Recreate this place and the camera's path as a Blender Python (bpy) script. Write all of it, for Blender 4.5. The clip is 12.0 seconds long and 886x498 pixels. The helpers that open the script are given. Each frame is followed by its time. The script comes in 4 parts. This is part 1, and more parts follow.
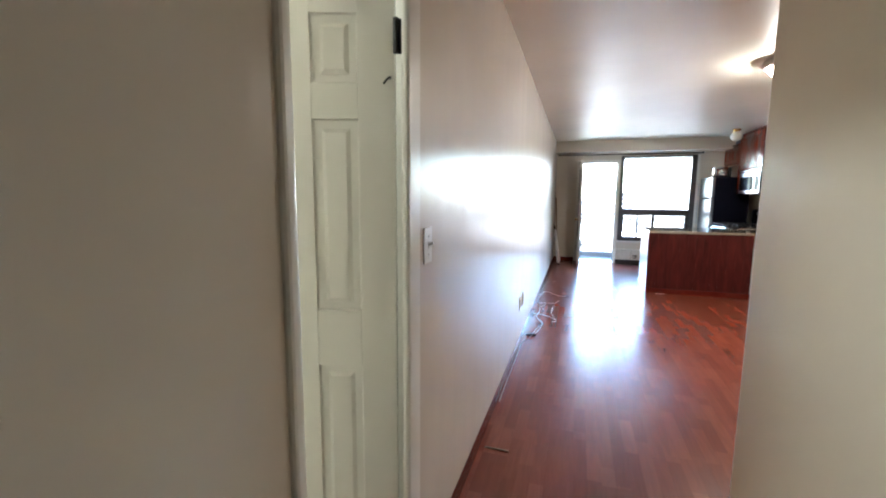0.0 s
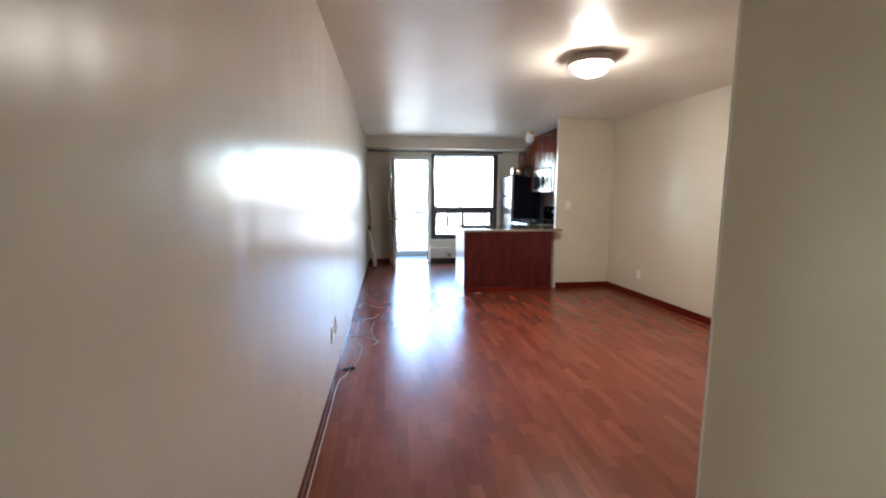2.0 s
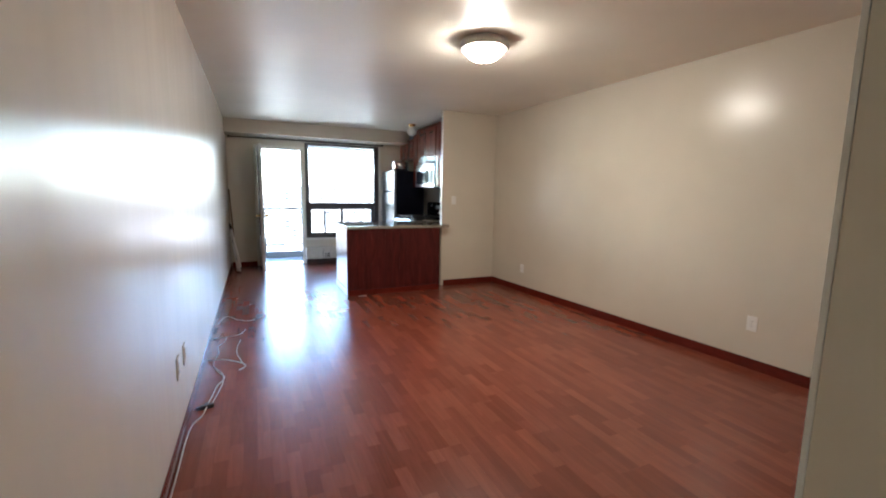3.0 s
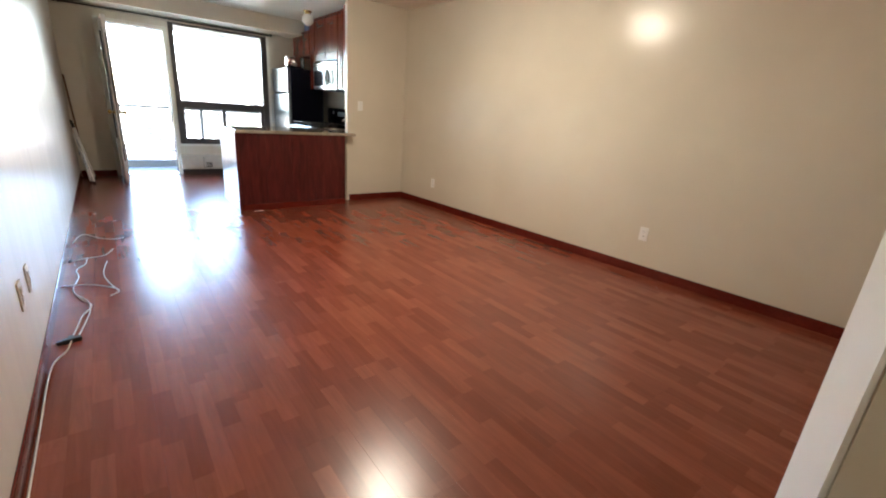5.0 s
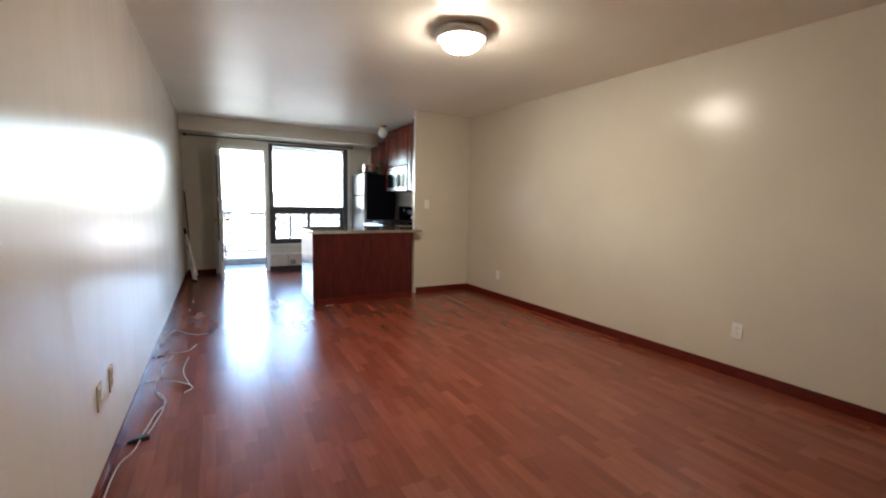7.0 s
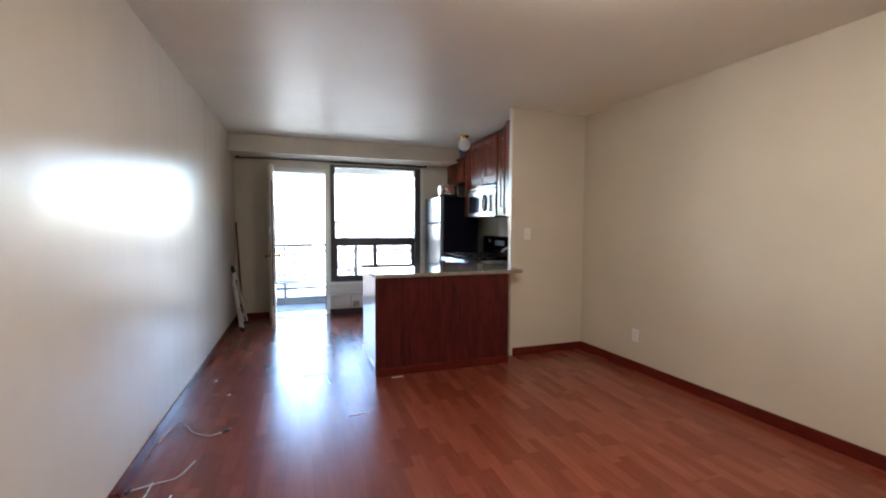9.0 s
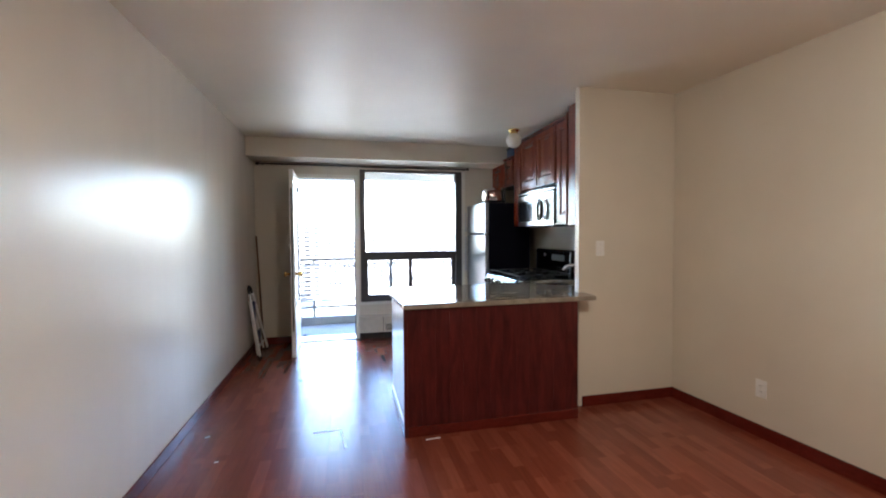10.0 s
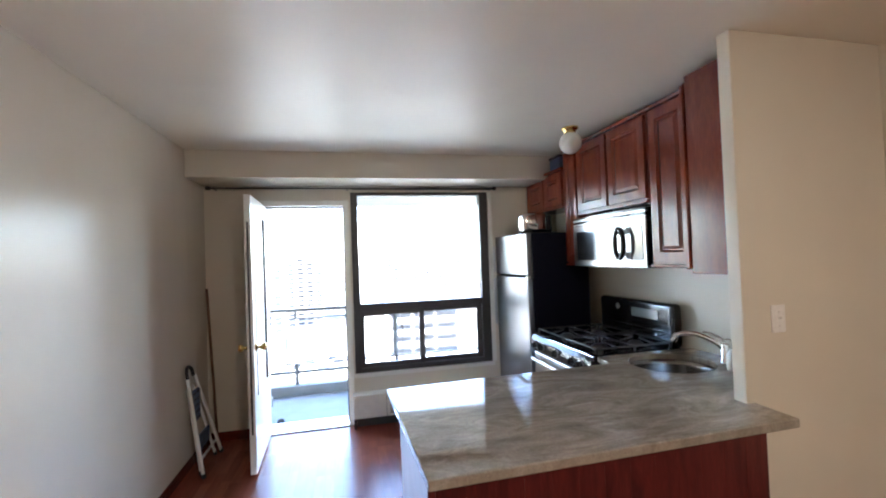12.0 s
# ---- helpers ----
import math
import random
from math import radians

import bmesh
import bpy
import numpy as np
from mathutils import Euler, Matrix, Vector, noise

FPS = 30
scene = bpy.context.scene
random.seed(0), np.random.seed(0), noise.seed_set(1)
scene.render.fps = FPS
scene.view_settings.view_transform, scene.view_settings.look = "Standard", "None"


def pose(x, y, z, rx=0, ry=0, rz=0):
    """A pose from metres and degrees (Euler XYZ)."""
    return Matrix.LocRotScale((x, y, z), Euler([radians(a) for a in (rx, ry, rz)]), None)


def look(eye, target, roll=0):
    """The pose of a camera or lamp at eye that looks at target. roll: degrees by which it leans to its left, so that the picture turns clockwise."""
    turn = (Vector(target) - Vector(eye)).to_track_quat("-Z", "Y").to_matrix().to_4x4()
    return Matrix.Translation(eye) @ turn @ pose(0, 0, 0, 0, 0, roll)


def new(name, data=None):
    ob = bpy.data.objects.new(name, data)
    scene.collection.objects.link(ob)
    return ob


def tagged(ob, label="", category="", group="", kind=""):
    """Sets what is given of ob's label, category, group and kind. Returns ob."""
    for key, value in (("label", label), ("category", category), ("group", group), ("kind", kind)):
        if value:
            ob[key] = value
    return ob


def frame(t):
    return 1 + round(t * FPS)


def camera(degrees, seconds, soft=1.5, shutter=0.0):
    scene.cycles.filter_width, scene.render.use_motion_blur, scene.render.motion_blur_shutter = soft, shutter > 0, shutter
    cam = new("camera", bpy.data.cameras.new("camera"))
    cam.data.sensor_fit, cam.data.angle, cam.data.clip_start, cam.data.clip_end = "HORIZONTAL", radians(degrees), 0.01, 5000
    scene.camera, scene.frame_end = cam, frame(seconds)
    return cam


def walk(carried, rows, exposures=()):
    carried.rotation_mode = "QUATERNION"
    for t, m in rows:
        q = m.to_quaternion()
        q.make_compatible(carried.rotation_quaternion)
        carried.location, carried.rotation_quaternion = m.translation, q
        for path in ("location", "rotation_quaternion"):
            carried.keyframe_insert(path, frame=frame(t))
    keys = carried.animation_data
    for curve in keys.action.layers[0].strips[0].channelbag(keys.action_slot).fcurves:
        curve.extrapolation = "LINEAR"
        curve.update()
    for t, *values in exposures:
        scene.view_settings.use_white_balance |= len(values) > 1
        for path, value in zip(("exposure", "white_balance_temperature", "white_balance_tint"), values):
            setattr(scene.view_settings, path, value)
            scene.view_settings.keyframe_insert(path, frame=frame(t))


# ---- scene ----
cam = camera(93.6, 12.0, soft=2.0)
PATH = [
    (0, (0.099, 0.034, 1.334), (-0.508, 1.923, 1.085), 0.4),
    (0.5, (0.164, 0.192, 1.321), (-0.287, 2.125, 1.077), 0.4),
    (1, (0.205, 0.408, 1.321), (-0.047, 2.378, 1.082), 0.1),
    (1.5, (0.117, 0.652, 1.314), (0.124, 2.637, 1.071), 0.2),
    (2, (0.042, 0.868, 1.342), (0.299, 2.835, 1.088), 0.3),
    (2.5, (0.041, 1.106, 1.311), (0.58, 3.014, 1.054), 0.4),
    (3, (0.037, 1.289, 1.298), (0.856, 3.095, 1.038), 0.9),
    (3.5, (-0.006, 1.459, 1.281), (1.11, 3.096, 1.012), 1.5),
    (5.5, (0.004, 1.524, 1.182), (1.202, 2.983, 0.521), 4.9),
    (6, (0.031, 1.501, 1.214), (1.161, 3.072, 0.71), 3.3),
    (6.5, (0.066, 1.481, 1.231), (1.101, 3.158, 0.89), 2.2),
    (7, (0.121, 1.524, 1.253), (1.065, 3.272, 1.029), 1.3),
    (7.5, (0.172, 1.803, 1.27), (1.04, 3.598, 1.123), 0.7),
    (9.5, (0.619, 3.398, 1.309), (1.168, 5.319, 1.208), 0.1),
    (10, (0.714, 3.799, 1.336), (1.168, 5.746, 1.265), -0.4),
    (10.5, (0.713, 4.184, 1.382), (1.138, 6.138, 1.354), -1.2),
    (11, (0.781, 4.538, 1.459), (1.18, 6.498, 1.463), -1.8),
    (11.5, (0.861, 4.886, 1.503), (1.239, 6.85, 1.531), -1.6),
    (12, (0.862, 5.238, 1.53), (1.307, 7.188, 1.569), -2.1),
]
walk(cam, [(t, look(eye, target, roll)) for t, eye, target, roll in PATH],
     exposures=[(0.0, 5.6, 5650, 10), (0.7, 5.28, 5650, 10), (1.5, 5.3, 5700, 10), (2.5, 5.22, 5650, 10), (3.5, 5.03, 5900, 10), (5.5, 5.55, 6300, 10), (6.5, 5.25, 6200, 10), (7.5, 4.92, 5950, 11), (9.5, 4.97, 5900, 14), (12.0, 5.28, 5900, 14)])

# ---------------- world and sun ----------------
world = bpy.data.worlds.new("sky")
scene.world = world
world.use_nodes = True
wn = world.node_tree
sky = wn.nodes.new("ShaderNodeTexSky")
sky.sky_type = "NISHITA"
sky.sun_disc = False
sky.sun_elevation = radians(48)
sky.sun_rotation = radians(200)
sky.dust_density = 1.0
wn.links.new(sky.outputs[0], wn.nodes["Background"].inputs[0])
wn.nodes["Background"].inputs[1].default_value = 0.15
sun = new("sun", bpy.data.lights.new("sun", "SUN"))
sun.data.energy, sun.data.angle, sun.data.color = 2.6, radians(0.5), (1.0, 0.95, 0.88)
sun.matrix_world = look((0, 0, 50), (0.34 * 40, 0.94 * 40, 50 - 44))

# ---------------- plan ----------------
XL, XR = -0.355, 3.290          # long walls of the room
XK = 3.01                       # wall behind the stove
YS0, YS1, XS = 6.645, 6.705, 2.440   # short wall beside the counter, and its free end
YW, YO = 9.24, 9.44             # window wall, inside and outside
ZC = 2.44                      # ceiling
XN, YN, NT, SLANT = 0.62, 1.524, 0.13, 0.045  # free end of the hall wall
BEAM_Y, BEAM_Z = 8.800, 2.222
CT = 0.885                      # worktop
XE = 4.05                       # outer limit of floor and ceiling


def east(y):
    """The east wall runs slightly off square."""
    return XR + 0.055 * (YS0 - y)



# ---------------- materials ----------------
def material(name, color, rough=0.5, metal=0.0, coat=0.0):
    m = bpy.data.materials.new(name)
    m.use_nodes = True
    b = m.node_tree.nodes["Principled BSDF"]
    b.inputs["Base Color"].default_value = (*color, 1)
    b.inputs["Roughness"].default_value = rough
    b.inputs["Metallic"].default_value = metal
    b.inputs["Coat Weight"].default_value = coat
    b.inputs["Coat Roughness"].default_value = 0.08
    return m


def node(m, kind, **values):
    n = m.node_tree.nodes.new(kind)
    for k, v in values.items():
        n.inputs[k.replace("_", " ")].default_value = v
    return n


def link(m, a, b):
    m.node_tree.links.new(a, b)


def coords(m, scale=(1, 1, 1), space="Object", shift=False):
    c = m.node_tree.nodes.new("ShaderNodeTexCoord")
    mp = m.node_tree.nodes.new("ShaderNodeMapping")
    mp.inputs["Scale"].default_value = scale
    link(m, c.outputs[space], mp.inputs["Vector"])
    if shift:
        i = m.node_tree.nodes.new("ShaderNodeObjectInfo")
        k = m.node_tree.nodes.new("ShaderNodeMath")
        k.operation, k.inputs[1].default_value = "MULTIPLY", 57.0
        link(m, i.outputs["Random"], k.inputs[0])
        link(m, k.outputs[0], mp.inputs["Location"])
    return mp.outputs[0]


def ramp(m, fac, stops):
    r = m.node_tree.nodes.new("ShaderNodeValToRGB")
    e = r.color_ramp.elements
    while len(e) < len(stops):
        e.new(0.5)
    for el, (p, c) in zip(e, stops):
        el.position, el.color = p, (*c, 1)
    link(m, fac, r.inputs[0])
    return r.outputs[0]


def noise_of(m, vec, scale, detail=4.0, rough=0.55, distortion=0.0):
    n = node(m, "ShaderNodeTexNoise", Scale=scale, Detail=detail, Roughness=rough, Distortion=distortion)
    link(m, vec, n.inputs["Vector"])
    return n.outputs[0]


def bump(m, height, strength, distance, normal=None):
    b = node(m, "ShaderNodeBump", Strength=strength, Distance=distance)
    link(m, height, b.inputs["Height"])
    if normal:
        link(m, normal, b.inputs["Normal"])
    return b.outputs[0]


def bsdf(m):
    return m.node_tree.nodes["Principled BSDF"]


def mixed(m, fac, a, b, blend="MIX"):
    x = m.node_tree.nodes.new("ShaderNodeMix")
    x.data_type, x.blend_type = "RGBA", blend
    for sock, v in ((x.inputs[0], fac), (x.inputs[6], a), (x.inputs[7], b)):
        if isinstance(v, (int, float)):
            sock.default_value = v
        elif isinstance(v, tuple):
            sock.default_value = (*v, 1)
        else:
            link(m, v, sock)
    return x.outputs[2]


def paint(name, c, rough, streak, patch, spec=0.5, wave=0.35, detail=1, fine=None, uneven=0.12):
    """Rolled wall paint: faint stains, roller grain, and long shallow waves of old plaster."""
    m = material(name, c, rough)
    b = bsdf(m)
    b.inputs["Specular IOR Level"].default_value = spec
    big = noise_of(m, coords(m), 0.9, 3)
    dark = tuple(v * 0.93 for v in c)
    light = tuple(min(1, v * 1.04) for v in c)
    col = ramp(m, big, [(0.3, dark), (0.7, light)])
    link(m, col, b.inputs["Base Color"])
    if uneven:
        link(m, ramp(m, noise_of(m, coords(m, patch), 1.7, 1), [(0.3, (rough * (1 - uneven),) * 3), (0.7, (rough * (1 + uneven),) * 3)]), b.inputs["Roughness"])
    n1 = bump(m, noise_of(m, coords(m, streak), 1.0, detail), wave, 0.008)
    n1 = bump(m, noise_of(m, coords(m, tuple(0.36 * k for k in streak)), 1.0, 1), wave, 0.010, n1)
    if fine:
        n1 = bump(m, noise_of(m, coords(m, fine), 1.0, 1, 0.5), 0.8, 0.0036, n1)
    link(m, n1, b.inputs["Normal"])
    return m


WALL = paint("beige_gloss_paint", (0.67, 0.61, 0.515), 0.27, (2.0, 3.6, 0.4), (0.4, 0.9, 0.5), 0.20, 0.8, 1, (3.0, 7.0, 0.9), 0.0)
WALL_R = paint("beige_satin_paint", (0.68, 0.625, 0.515), 0.225, (2.0, 2.0, 1.4), (1, 1, 1), 0.36)
CEIL = paint("ceiling_paint", (0.87, 0.83, 0.715), 0.42, (1.5, 2.6, 1), (0.9, 0.7, 1), 0.50, 0.8, 1, (2.0, 4.0, 1.0), 0.0)
TRIM = paint("cream_gloss_paint", (0.74, 0.72, 0.645), 0.32, (9, 9, 3), (2, 2, 2))
WHITE = paint("white_gloss_paint", (0.80, 0.79, 0.76), 0.32, (6, 6, 3), (2, 2, 2))


def wood(name, stops, rough, scale, coat=0.0, shift=True, grain=0.12):
    m = material(name, stops[0][1], rough, coat=coat)
    v = coords(m, scale, shift=shift)
    g = noise_of(m, v, 3.0, 6, 0.6, 0.8)
    fine = noise_of(m, coords(m, tuple(4 * k for k in scale), shift=shift), 9.0, 4)
    c = ramp(m, g, stops)
    link(m, mixed(m, 0.25, c, ramp(m, fine, [(0.35, (0.25,) * 3), (0.65, (0.75,) * 3)]), "OVERLAY"), bsdf(m).inputs["Base Color"])
    link(m, bump(m, fine, grain, 0.001), bsdf(m).inputs["Normal"])
    return m


CHERRY = wood("cherry_cabinet_wood", [(0.3, (0.12, 0.015, 0.006)), (0.7, (0.22, 0.040, 0.013))], 0.22, (3, 3, 0.6), coat=0.0)
bsdf(CHERRY).inputs["Specular IOR Level"].default_value = 0.42
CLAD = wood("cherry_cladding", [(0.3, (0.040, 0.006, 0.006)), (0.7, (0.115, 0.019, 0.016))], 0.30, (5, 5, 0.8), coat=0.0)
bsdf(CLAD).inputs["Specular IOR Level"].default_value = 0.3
SKIRT = wood("cherry_skirting", [(0.3, (0.085, 0.009, 0.006)), (0.7, (0.13, 0.016, 0.010))], 0.16, (1, 1, 3), coat=0.0, shift=False)
STICK = wood("brown_stick_wood", [(0.3, (0.12, 0.06, 0.03)), (0.7, (0.22, 0.12, 0.06))], 0.5, (8, 8, 1))


def laminate():
    """Two-strip reddish laminate: each plank shows rows of short strips of its own tone."""
    m = material("reddish_laminate", (0.2, 0.06, 0.03), 0.255)
    b = bsdf(m)
    v = coords(m, (1, 1, 1), shift=True)
    sw = m.node_tree.nodes.new("ShaderNodeSeparateXYZ")
    cb = m.node_tree.nodes.new("ShaderNodeCombineXYZ")
    link(m, v, sw.inputs[0])
    oc = m.node_tree.nodes.new("ShaderNodeTexCoord")
    so = m.node_tree.nodes.new("ShaderNodeSeparateXYZ")
    link(m, oc.outputs["Object"], so.inputs[0])
    link(m, sw.outputs["Y"], cb.inputs["X"])
    link(m, so.outputs["X"], cb.inputs["Y"])
    br = node(m, "ShaderNodeTexBrick", Scale=1.0, Mortar_Size=0.0006, Brick_Width=0.34, Row_Height=0.065, Bias=0.0, Mortar_Smooth=0.3)
    br.inputs["Color1"].default_value = (0.0, 0.0, 0.0, 1)
    br.inputs["Color2"].default_value = (1.0, 1.0, 1.0, 1)
    br.inputs["Mortar"].default_value = (0.28, 0.28, 0.28, 1)
    br.offset = 0.37
    link(m, cb.outputs[0], br.inputs["Vector"])
    tone = ramp(m, br.outputs["Color"], [(0.0, (0.172, 0.039, 0.021)), (0.5, (0.210, 0.051, 0.028)), (1.0, (0.252, 0.067, 0.036))])
    g = noise_of(m, coords(m, (14, 1.3, 1), shift=True), 2.2, 6, 0.62, 0.9)
    grain = ramp(m, g, [(0.3, (0.28,) * 3), (0.7, (0.68,) * 3)])
    c = mixed(m, 0.35, tone, grain, "OVERLAY")
    link(m, c, b.inputs["Base Color"])
    n1 = bump(m, g, 0.03, 0.0006)
    link(m, bump(m, noise_of(m, coords(m, (3, 3, 3), shift=True), 1.0, 2), 0.08, 0.002, n1), b.inputs["Normal"])
    return m


FLOOR = laminate()


def granite():
    m = material("polished_granite", (0.4, 0.36, 0.3), 0.03, coat=0.0)
    bsdf(m).inputs["Specular IOR Level"].default_value = 0.5
    v = coords(m, (1, 1, 1))
    flow = noise_of(m, coords(m, (2.2, 5.5, 1)), 1.6, 9, 0.68, 1.6)
    c = ramp(m, flow, [(0.25, (0.13, 0.105, 0.08)), (0.42, (0.235, 0.20, 0.155)), (0.56, (0.315, 0.275, 0.22)), (0.75, (0.43, 0.39, 0.33))])
    s = node(m, "ShaderNodeTexVoronoi", Scale=150.0)
    link(m, v, s.inputs["Vector"])
    speck = ramp(m, s.outputs["Color"], [(0.2, (0.4,) * 3), (0.8, (0.6,) * 3)])
    link(m, mixed(m, 0.35, c, speck, "OVERLAY"), bsdf(m).inputs["Base Color"])
    return m


GRANITE = granite()


def brushed(name, c, rough, scale):
    m = material(name, c, rough, 1.0)
    g = noise_of(m, coords(m, scale), 4, 4)
    link(m, ramp(m, g, [(0.3, (rough * 0.92,) * 3), (0.7, (rough * 1.15,) * 3)]), bsdf(m).inputs["Roughness"])
    link(m, bump(m, g, 0.05, 0.0008), bsdf(m).inputs["Normal"])
    return m


STEEL = brushed("brushed_stainless_steel", (0.52, 0.52, 0.515), 0.31, (4, 90, 2))
FRIDGE_STEEL = brushed("satin_fridge_steel", (0.27, 0.275, 0.285), 0.30, (4, 60, 2))
SINK_STEEL = brushed("worn_sink_steel", (0.30, 0.29, 0.28), 0.22, (20, 20, 20))
CHROME = material("chrome", (0.8, 0.8, 0.8), 0.08, 1.0)
BRASS = material("polished_brass", (0.75, 0.52, 0.18), 0.2, 1.0)
BRONZE = brushed("dark_bronze_aluminium", (0.055, 0.05, 0.047), 0.42, (3, 3, 30))
bsdf(BRONZE).inputs["Metallic"].default_value = 0.3


def plastic(name, c, rough, speckle=60):
    m = material(name, c, rough)
    n = noise_of(m, coords(m), speckle, 3)
    link(m, ramp(m, n, [(0.3, tuple(v * 0.9 for v in c)), (0.7, c)]), bsdf(m).inputs["Base Color"])
    link(m, bump(m, n, 0.08, 0.001), bsdf(m).inputs["Normal"])
    return m


BLACK = plastic("black_textured_enamel", (0.006, 0.006, 0.013), 0.48, 220)
bsdf(BLACK).inputs["Specular IOR Level"].default_value = 0.06
GLOSSBLACK = plastic("glossy_black_enamel", (0.010, 0.010, 0.012), 0.10)
IRON = plastic("cast_iron", (0.02, 0.02, 0.02), 0.55, 150)
PLATE = plastic("white_plastic", (0.86, 0.85, 0.81), 0.35)
ALMOND = plastic("almond_plastic", (0.55, 0.50, 0.38), 0.4)
SLOT = plastic("dark_slot", (0.03, 0.028, 0.025), 0.6)
CABLE = plastic("white_cable_vinyl", (0.62, 0.60, 0.55), 0.4)
DARKPLUG = plastic("black_plug_plastic", (0.02, 0.02, 0.02), 0.45)
ENAMEL = plastic("cream_enamel", (0.66, 0.63, 0.55), 0.4, 14)
MELAMINE = plastic("white_melamine", (0.70, 0.69, 0.67), 0.22, 8)
BLUE = plastic("blue_vinyl_tread", (0.07, 0.10, 0.19), 0.55, 40)
RAILPAINT = plastic("grey_rail_paint", (0.12, 0.12, 0.115), 0.5, 30)
SMOKED = material("smoked_mirror_glass", (0.26, 0.29, 0.33), 0.16, 0.9)
SCREEN = plastic("dark_oven_glass", (0.10, 0.11, 0.12), 0.06)
DISPLAY = plastic("grey_display_glass", (0.22, 0.26, 0.27), 0.12)
RUBBER = plastic("black_rubber", (0.02, 0.02, 0.02), 0.8)
NICKEL = material("satin_nickel", (0.55, 0.53, 0.50), 0.28, 1.0)
RIMGREY = plastic("pale_grey_metal_paint", (0.55, 0.54, 0.52), 0.35)
WHITEGLASS = plastic("opal_glass", (0.82, 0.80, 0.75), 0.15, 5)


def concrete(name, c, scale=2.0):
    m = material(name, c, 0.85)
    a = noise_of(m, coords(m), scale, 8, 0.65)
    link(m, ramp(m, a, [(0.25, tuple(v * 0.72 for v in c)), (0.75, tuple(min(1, v * 1.15) for v in c))]), bsdf(m).inputs["Base Color"])
    link(m, bump(m, noise_of(m, coords(m), scale * 20, 4), 0.3, 0.004), bsdf(m).inputs["Normal"])
    return m


CONCRETE = concrete("balcony_concrete", (0.19, 0.20, 0.215), 1.5)
FACADE = concrete("own_facade_brick", (0.33, 0.27, 0.22), 1.0)
PALE = concrete("pale_facade", (0.17, 0.167, 0.162), 0.06)
SOFFIT = concrete("painted_soffit", (0.72, 0.72, 0.70), 1.2)
TAN = concrete("tan_facade", (0.18, 0.135, 0.105), 0.06)
GROUND = concrete("city_ground", (0.27, 0.27, 0.22), 0.01)
ROOFING = concrete("roof_gravel", (0.42, 0.42, 0.42), 0.1)
BANDGLASS = plastic("shaded_band_glass", (0.05, 0.052, 0.055), 0.3, 0.3)
FARGLASS = plastic("far_window_glass", (0.028, 0.03, 0.034), 0.2, 0.3)

for far in (BANDGLASS, FARGLASS):
    bsdf(far).inputs["Specular IOR Level"].default_value = 0.1

GLASS = bpy.data.materials.new("window_glass")
GLASS.use_nodes = True
gb = bsdf(GLASS)
gb.inputs["Transmission Weight"].default_value = 1.0
gb.inputs["Roughness"].default_value = 0.0
gb.inputs["IOR"].default_value = 1.45


def glow(name, c, strength):
    m = material(name, c, 0.3)
    bsdf(m).inputs["Emission Color"].default_value = (*c, 1)
    bsdf(m).inputs["Emission Strength"].default_value = strength
    return m


LAMPGLASS = glow("lit_opal_glass", (1.0, 0.86, 0.68), 5.5)
BATHGLASS = glow("lit_bathroom_glass", (1.0, 0.98, 0.86), 2.8)


# ---------------- mesh helpers ----------------
def finish(name, bm, mat, smooth=False):
    me = bpy.data.meshes.new(name)
    bmesh.ops.recalc_face_normals(bm, faces=bm.faces)
    if smooth:
        for f in bm.faces:
            f.smooth = True
    bm.to_mesh(me)
    bm.free()
    me.materials.append(mat)
    return me


def part(name, bm, mat, parent, label="", smooth=False):
    ob = new(name, finish(name, bm, mat, smooth))
    ob.parent = parent
    if label:
        tagged(ob, label)
    return ob


def thing(name, m, label, category, group="", kind=""):
    ob = new(name)
    ob.empty_display_size = 0.1
    ob.matrix_world = m
    return tagged(ob, label, category, group, kind)


def structure(name, bm, mat, label, category, smooth=False):
    return tagged(new(name, finish(name, bm, mat, smooth)), label, category, kind="structure")


def box(x0, x1, y0, y1, z0, z1, bevel=0.0, bm=None, seg=2):
    bm = bm or bmesh.new()
    m = Matrix.LocRotScale(((x0 + x1) / 2, (y0 + y1) / 2, (z0 + z1) / 2), None, (abs(x1 - x0), abs(y1 - y0), abs(z1 - z0)))
    made = bmesh.ops.create_cube(bm, size=1, matrix=m)
    if bevel:
        edges = list({e for v in made["verts"] for e in v.link_edges})
        bmesh.ops.bevel(bm, geom=edges, offset=bevel, segments=seg, affect="EDGES", profile=0.5)
    return bm


def rod(a, b, r, seg=12, bm=None, r2=None):
    bm = bm or bmesh.new()
    a, b = Vector(a), Vector(b)
    d = b - a
    m = Matrix.Translation((a + b) / 2) @ d.to_track_quat("Z", "Y").to_matrix().to_4x4()
    bmesh.ops.create_cone(bm, cap_ends=True, segments=seg, radius1=r, radius2=r if r2 is None else r2, depth=d.length, matrix=m)
    return bm


